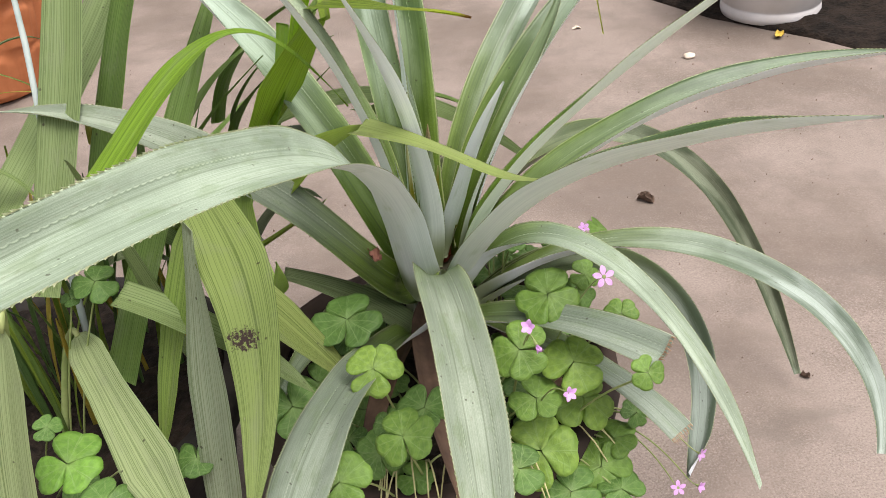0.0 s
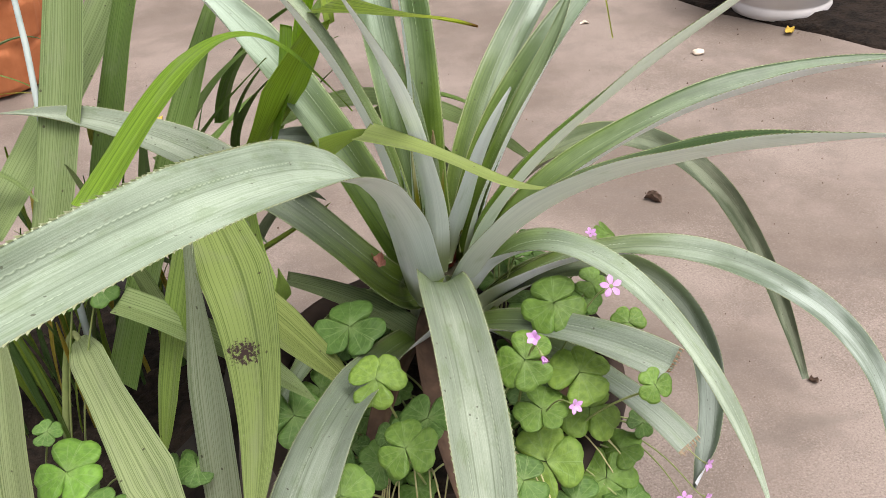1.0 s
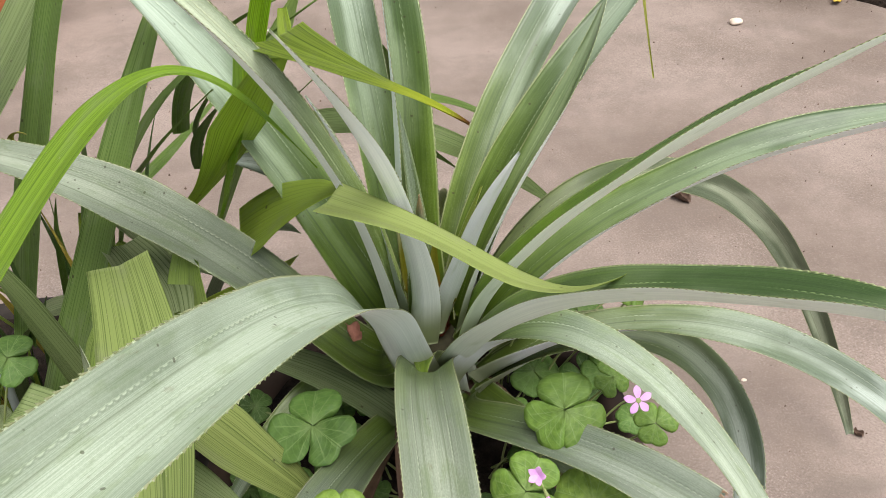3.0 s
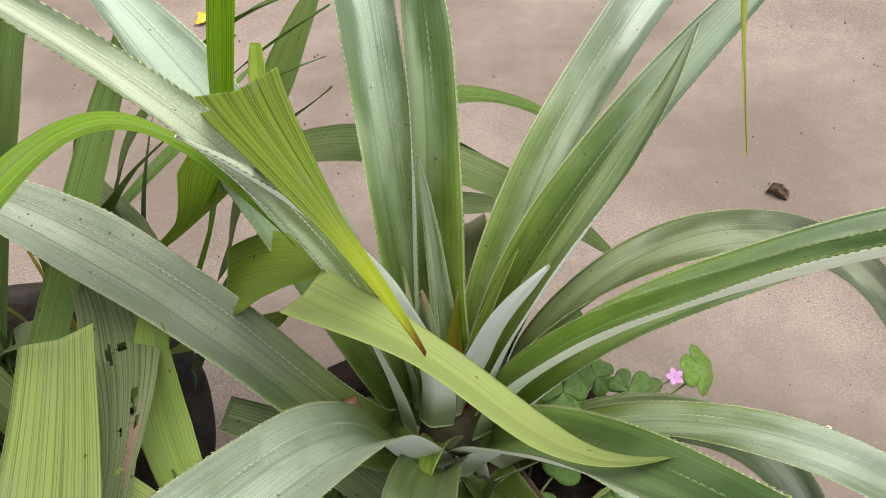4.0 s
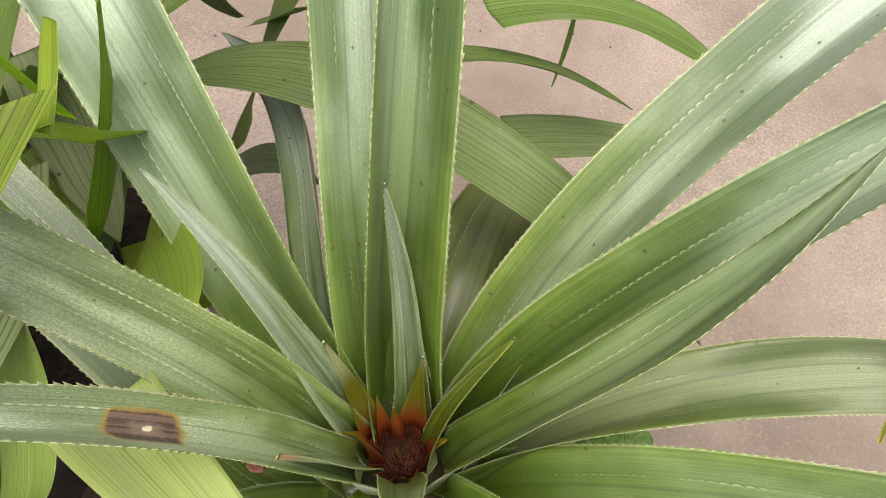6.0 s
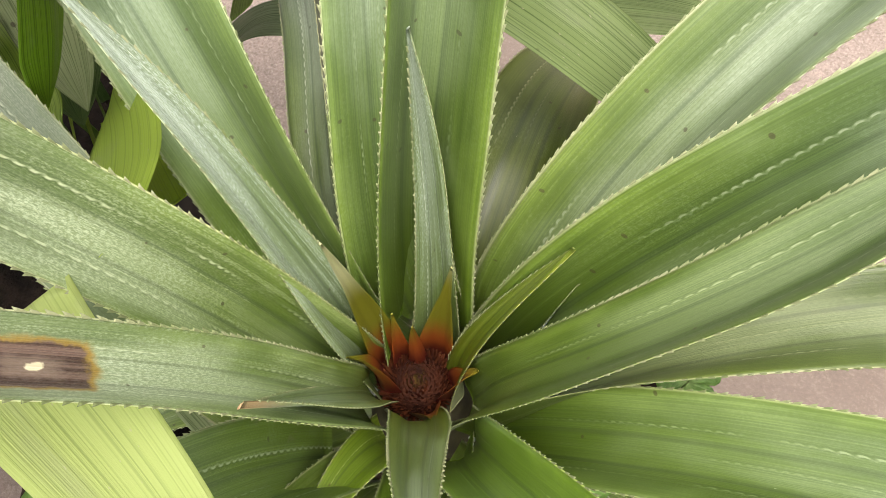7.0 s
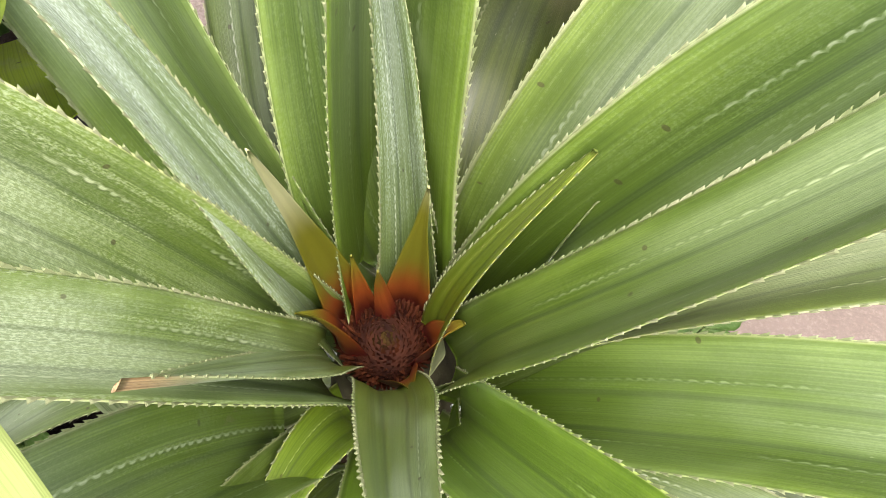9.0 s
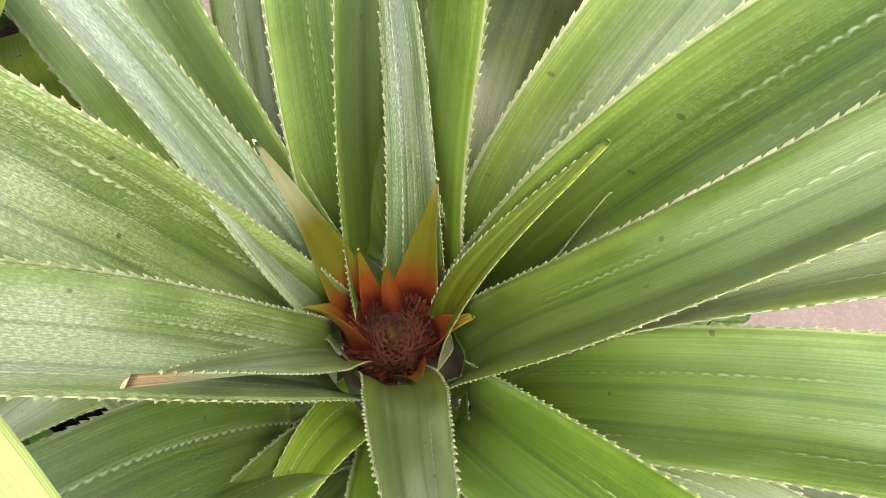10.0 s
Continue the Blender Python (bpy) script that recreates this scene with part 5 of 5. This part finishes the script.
def flower(at, size, aim, root, shut=0.0):
    at, root = Vector(at), Vector(root)
    mid = root.lerp(at, 0.6) + Vector((0.0, 0.0, 0.05))
    d = Vector(aim).normalized()
    end = at - d * size * 0.5
    line = bezier([root - SORREL_ORG, mid - SORREL_ORG, end - d * 0.015 - SORREL_ORG, end - SORREL_ORG], np.linspace(0, 1, 14))
    v, f = tube(line, np.linspace(0.0011, 0.0007, 14), 6)
    stem = part("flower_stalk", mesh_of("flower_stalk", v, f, [PETIOLE]), sorrel)
    q = d.to_track_quat('Z', 'Y').to_matrix().to_4x4()
    base = Matrix.Translation(at - SORREL_ORG) @ q
    cup = part("calyx", CUP_MESH, stem)
    cup.matrix_local = base @ Matrix.Diagonal((size, size, size, 1))
    for k in range(5):
        ob = part("petal", PETAL_MESH, stem, "pale pink petal with violet veins")
        ob.matrix_local = base @ Matrix.Rotation(k * 2 * math.pi / 5 + 0.3, 4, 'Z') @ Matrix.Rotation(-shut, 4, 'Y') @ Matrix.Diagonal((size, size, size, 1))


flower((0.208, -0.287, 0.480), 0.0105, (0.1, -0.8, 0.6), (0.14, -0.24, 0.28))
flower((0.127, -0.343, 0.474), 0.0095, (-0.3, -0.5, 0.5), (0.11, -0.28, 0.28), 0.7)
flower((0.131, -0.349, 0.460), 0.0090, (0.3, -0.7, -0.5), (0.11, -0.28, 0.28), 1.1)
flower((0.153, -0.384, 0.428), 0.0085, (0.3, -0.7, 0.3), (0.12, -0.30, 0.28), 0.5)
flower((0.315, -0.307, 0.244), 0.0085, (0.4, -0.6, 0.1), (0.20, -0.26, 0.285), 0.4)
flower((0.282, -0.340, 0.232), 0.0085, (0.0, -0.6, 0.4), (0.20, -0.27, 0.285), 0.2)
flower((0.302, -0.344, 0.236), 0.0080, (0.4, -0.6, 0.2), (0.20, -0.27, 0.285), 0.6)
flower((0.235, -0.085, 0.405), 0.0085, (0.1, -0.3, 0.7), (0.15, -0.11, 0.28), 0.5)

# fine pale stalks hanging from the pot's rim
for k in range(26):
    rr = random.Random(1500 + k)
    g = rr.uniform(-2.2, -0.5)
    x, y = 0.04 + 0.17 * math.cos(g), -0.17 + 0.17 * math.sin(g)
    ox, oy = 0.05 * math.cos(g) + rr.uniform(-0.02, 0.02), 0.05 * math.sin(g) + rr.uniform(-0.02, 0.02)
    pts = bezier([Vector(p) - SORREL_ORG for p in ((x * 0.85, y + 0.02, 0.275), (x, y, 0.36), (x + ox, y + oy, 0.33), (x + ox * 1.5, y + oy * 1.5, rr.uniform(0.20, 0.28)))], np.linspace(0, 1, 10))
    v, f = tube(pts, np.linspace(0.0011, 0.0007, 10), 5)
    part("bare_stalk", mesh_of("bare_stalk", v, f, [PALE_STALK]), sorrel, "thin pale yellow stalk" if k == 0 else "")

# ---- green shoots and stems in the nursery pot ----
for k in range(72):
    rr = random.Random(300 + k)
    x, y = ((-0.44 + rr.uniform(-0.09, 0.07), -0.06 + rr.uniform(-0.09, 0.09)), (-0.32 + rr.uniform(-0.06, 0.05), 0.00 + rr.uniform(-0.06, 0.06)), (-0.56 + rr.uniform(-0.15, 0.15), -0.17 + rr.uniform(-0.14, 0.14)), (-0.42 + rr.uniform(-0.06, 0.04), -0.10 + rr.uniform(-0.06, 0.08)))[k % 4]
    h = rr.uniform(0.12, 0.34)
    lx, ly = rr.uniform(-0.09, 0.07), rr.uniform(-0.06, 0.08)
    tint = ((0.17, 0.27, 0.06), (0.26, 0.36, 0.05), (0.10, 0.18, 0.05), (0.45, 0.36, 0.06))[k % 7 % 4]
    w = rr.uniform(0.006, 0.013)
    palm_leaf([(x, y, 0.20), (x + lx * 0.2, y + ly * 0.2, 0.24 + h * 0.6), (x + lx, y + ly, 0.24 + h)], (w * 0.7, w, w * 0.7), (0.0, rr.uniform(-0.5, 0.5)), tint,
              pleats=3, deep=0.05, nu=20, label="slim green shoot" if k == 0 else "")

# a pale bent stem and thin yellow-tipped blades among the tall leaves
v, f = tube([Vector(p) - Vector((-0.30, -0.12, 0.25)) for p in ((-0.356, 0.02, 0.80), (-0.354, -0.013, 0.738), (-0.353, -0.03, 0.677), (-0.353, -0.058, 0.602), (-0.36, -0.10, 0.45), (-0.37, -0.12, 0.22))], (0.0025, 0.0030, 0.0035, 0.0036, 0.0040, 0.0045))
part("stem", mesh_of("pale_stem", v, f, [make_plain("pale_blue_green_stem", (0.34, 0.42, 0.40), (0.48, 0.55, 0.52), 50.0, 0.6)]), palm, "pale blue-green bare stem")
for pts, w, tint in (((( -0.47, -0.09, 0.62), (-0.393, -0.059, 0.655), (-0.333, -0.041, 0.623)), 0.007, (0.50, 0.50, 0.08)),
                     (((-0.46, -0.06, 0.68), (-0.385, -0.050, 0.668), (-0.348, -0.044, 0.631)), 0.009, (0.24, 0.32, 0.08)),
                     (((-0.47, -0.02, 0.62), (-0.390, 0.010, 0.690), (-0.356, 0.021, 0.666)), 0.012, (0.20, 0.27, 0.12)),
                     (((-0.34, 0.03, 0.53), (-0.330, 0.010, 0.592), (-0.308, 0.007, 0.580)), 0.008, (0.40, 0.40, 0.10)),
                     (((-0.47, -0.14, 0.56), (-0.385, -0.130, 0.625), (-0.350, -0.136, 0.550)), 0.024, (0.30, 0.40, 0.15))):
    palm_leaf(list(pts), (w, w, w * 0.6), (0.0, 0.3), tint, pleats=3, deep=0.04, nu=24)

# ---- litter on leaves and floor ----


def crumple(name, at, size, mat, label, category, seed, flat=0.5):
    """A dry curled scrap: a bent, folded sheet with an uneven rim."""
    rr = random.Random(seed)
    n, m = 10, 8
    ph = [rr.uniform(0, 6) for _ in range(5)]
    verts, faces = [], []
    for side in (0.02, -0.02):
        for i in range(n + 1):
            for j in range(m + 1):
                a, b = -1 + 2 * i / n, -1 + 2 * j / m
                rim = 1.0 - 0.25 * abs(math.sin(a * 4 + ph[0])) * b * b
                bend = 1.4 * b
                verts.append((a * (1 - 0.3 * b * b), math.sin(bend) * 0.55 * rim, (1 - math.cos(bend)) * flat + 0.16 * math.sin(a * 3 + ph[1]) + 0.1 * math.sin(b * 6 + a * 4 + ph[2]) + side))
    low = min(v[2] for v in verts)
    verts = [(x * size, y * size, (z - low) * size) for x, y, z in verts]
    row, off = m + 1, (n + 1) * (m + 1)
    for i in range(n):
        for j in range(m):
            a = i * row + j
            faces += [(a, a + row, a + row + 1, a + 1), (off + a, off + a + 1, off + a + row + 1, off + a + row)]
    for i in range(n):
        for j in (0, m):
            a = i * row + j
            faces.append((a, off + a, off + a + row, a + row) if j == 0 else (a, a + row, off + a + row, off + a))
    for j in range(m):
        for i in (0, n):
            a = i * row + j
            faces.append((a, a + 1, off + a + 1, off + a) if i == 0 else (a, off + a, off + a + 1, a + 1))
    ob = new(name, mesh_of(name, verts, faces, [mat]))
    ob.matrix_world = Matrix.Translation(at) @ Matrix.Rotation(rr.uniform(0, 6.28), 4, 'Z')
    return tagged(ob, label, category)


crumple("dry_leaf_scrap", (0.537, 0.628, -0.006), 0.019, DRY, "small dark curled dry leaf scrap on the concrete", "leaf litter", 4, 0.9)
crumple("fallen_leaf", (1.18, 1.47, -0.004), 0.024, YELLOW, "yellow fallen leaf lying on the concrete", "leaf litter", 6, 0.25)
crumple("fallen_leaf", (-0.63, 1.27, -0.004), 0.026, YELLOW, "yellow fallen leaf lying on the concrete", "leaf litter", 8, 0.25)
crumple("seed_husk", (0.623, 1.706, -0.004), 0.014, PEBBLE, "pale dry seed husk on the concrete", "litter", 9, 0.4)
crumple("dry_twist", (0.627, 0.044, -0.004), 0.008, DRY, "dark dry twisted scrap by a leaf tip", "leaf litter", 12, 0.9)


def stone(at, size, seed, mat, label):
    bm = bmesh.new()
    bmesh.ops.create_icosphere(bm, subdivisions=3, radius=1)
    for v in bm.verts:
        v.co *= 1 + 0.22 * noise.noise(v.co * 1.4 + Vector((seed, 0, 0)))
        v.co = Vector((v.co.x * size, v.co.y * size * 0.75, v.co.z * size * 0.5))
    me = bpy.data.meshes.new("pebble")
    bm.to_mesh(me)
    bm.free()
    me.materials.append(mat)
    for p in me.polygons:
        p.use_smooth = True
    ob = new("pebble", me)
    ob.location = (at[0], at[1], size * 0.38 - 0.004)
    tagged(ob, label, "pebble")


stone((0.88, 1.383), 0.017, 1, PEBBLE, "pale cream pebble on the concrete floor")
stone((0.507, 0.160), 0.004, 2, PEBBLE, "tiny white stone chip on the concrete")

rr = random.Random(77)
gv, gf = [], []
for k in range(420):
    x, y = rr.uniform(-0.9, 1.5), rr.uniform(-0.3, 1.9)
    s = rr.uniform(0.0010, 0.0030)
    b = len(gv)
    gv += [(x - s, y, -0.006), (x, y - s, -0.006), (x + s * 1.2, y, -0.006), (x, y + s * 0.8, -0.006), (x + s * 0.2, y, s * 0.8 - 0.002)]
    gf += [(b, b + 1, b + 4), (b + 1, b + 2, b + 4), (b + 2, b + 3, b + 4), (b + 3, b, b + 4)]
tagged(new("grit", mesh_of("grit", gv, gf, [DRY], smooth=False)), "scattered dark grit and crumbs on the concrete", "grit", kind="stuff")

red = crumple("withered_flower", (-0.012, -0.150, 0.438), 0.012, make_plain("withered_pink", (0.22, 0.09, 0.06), (0.36, 0.17, 0.12), 200.0, 0.8, 0.6), "withered reddish flower caught on a leaf", "leaf litter", 21, 0.6)
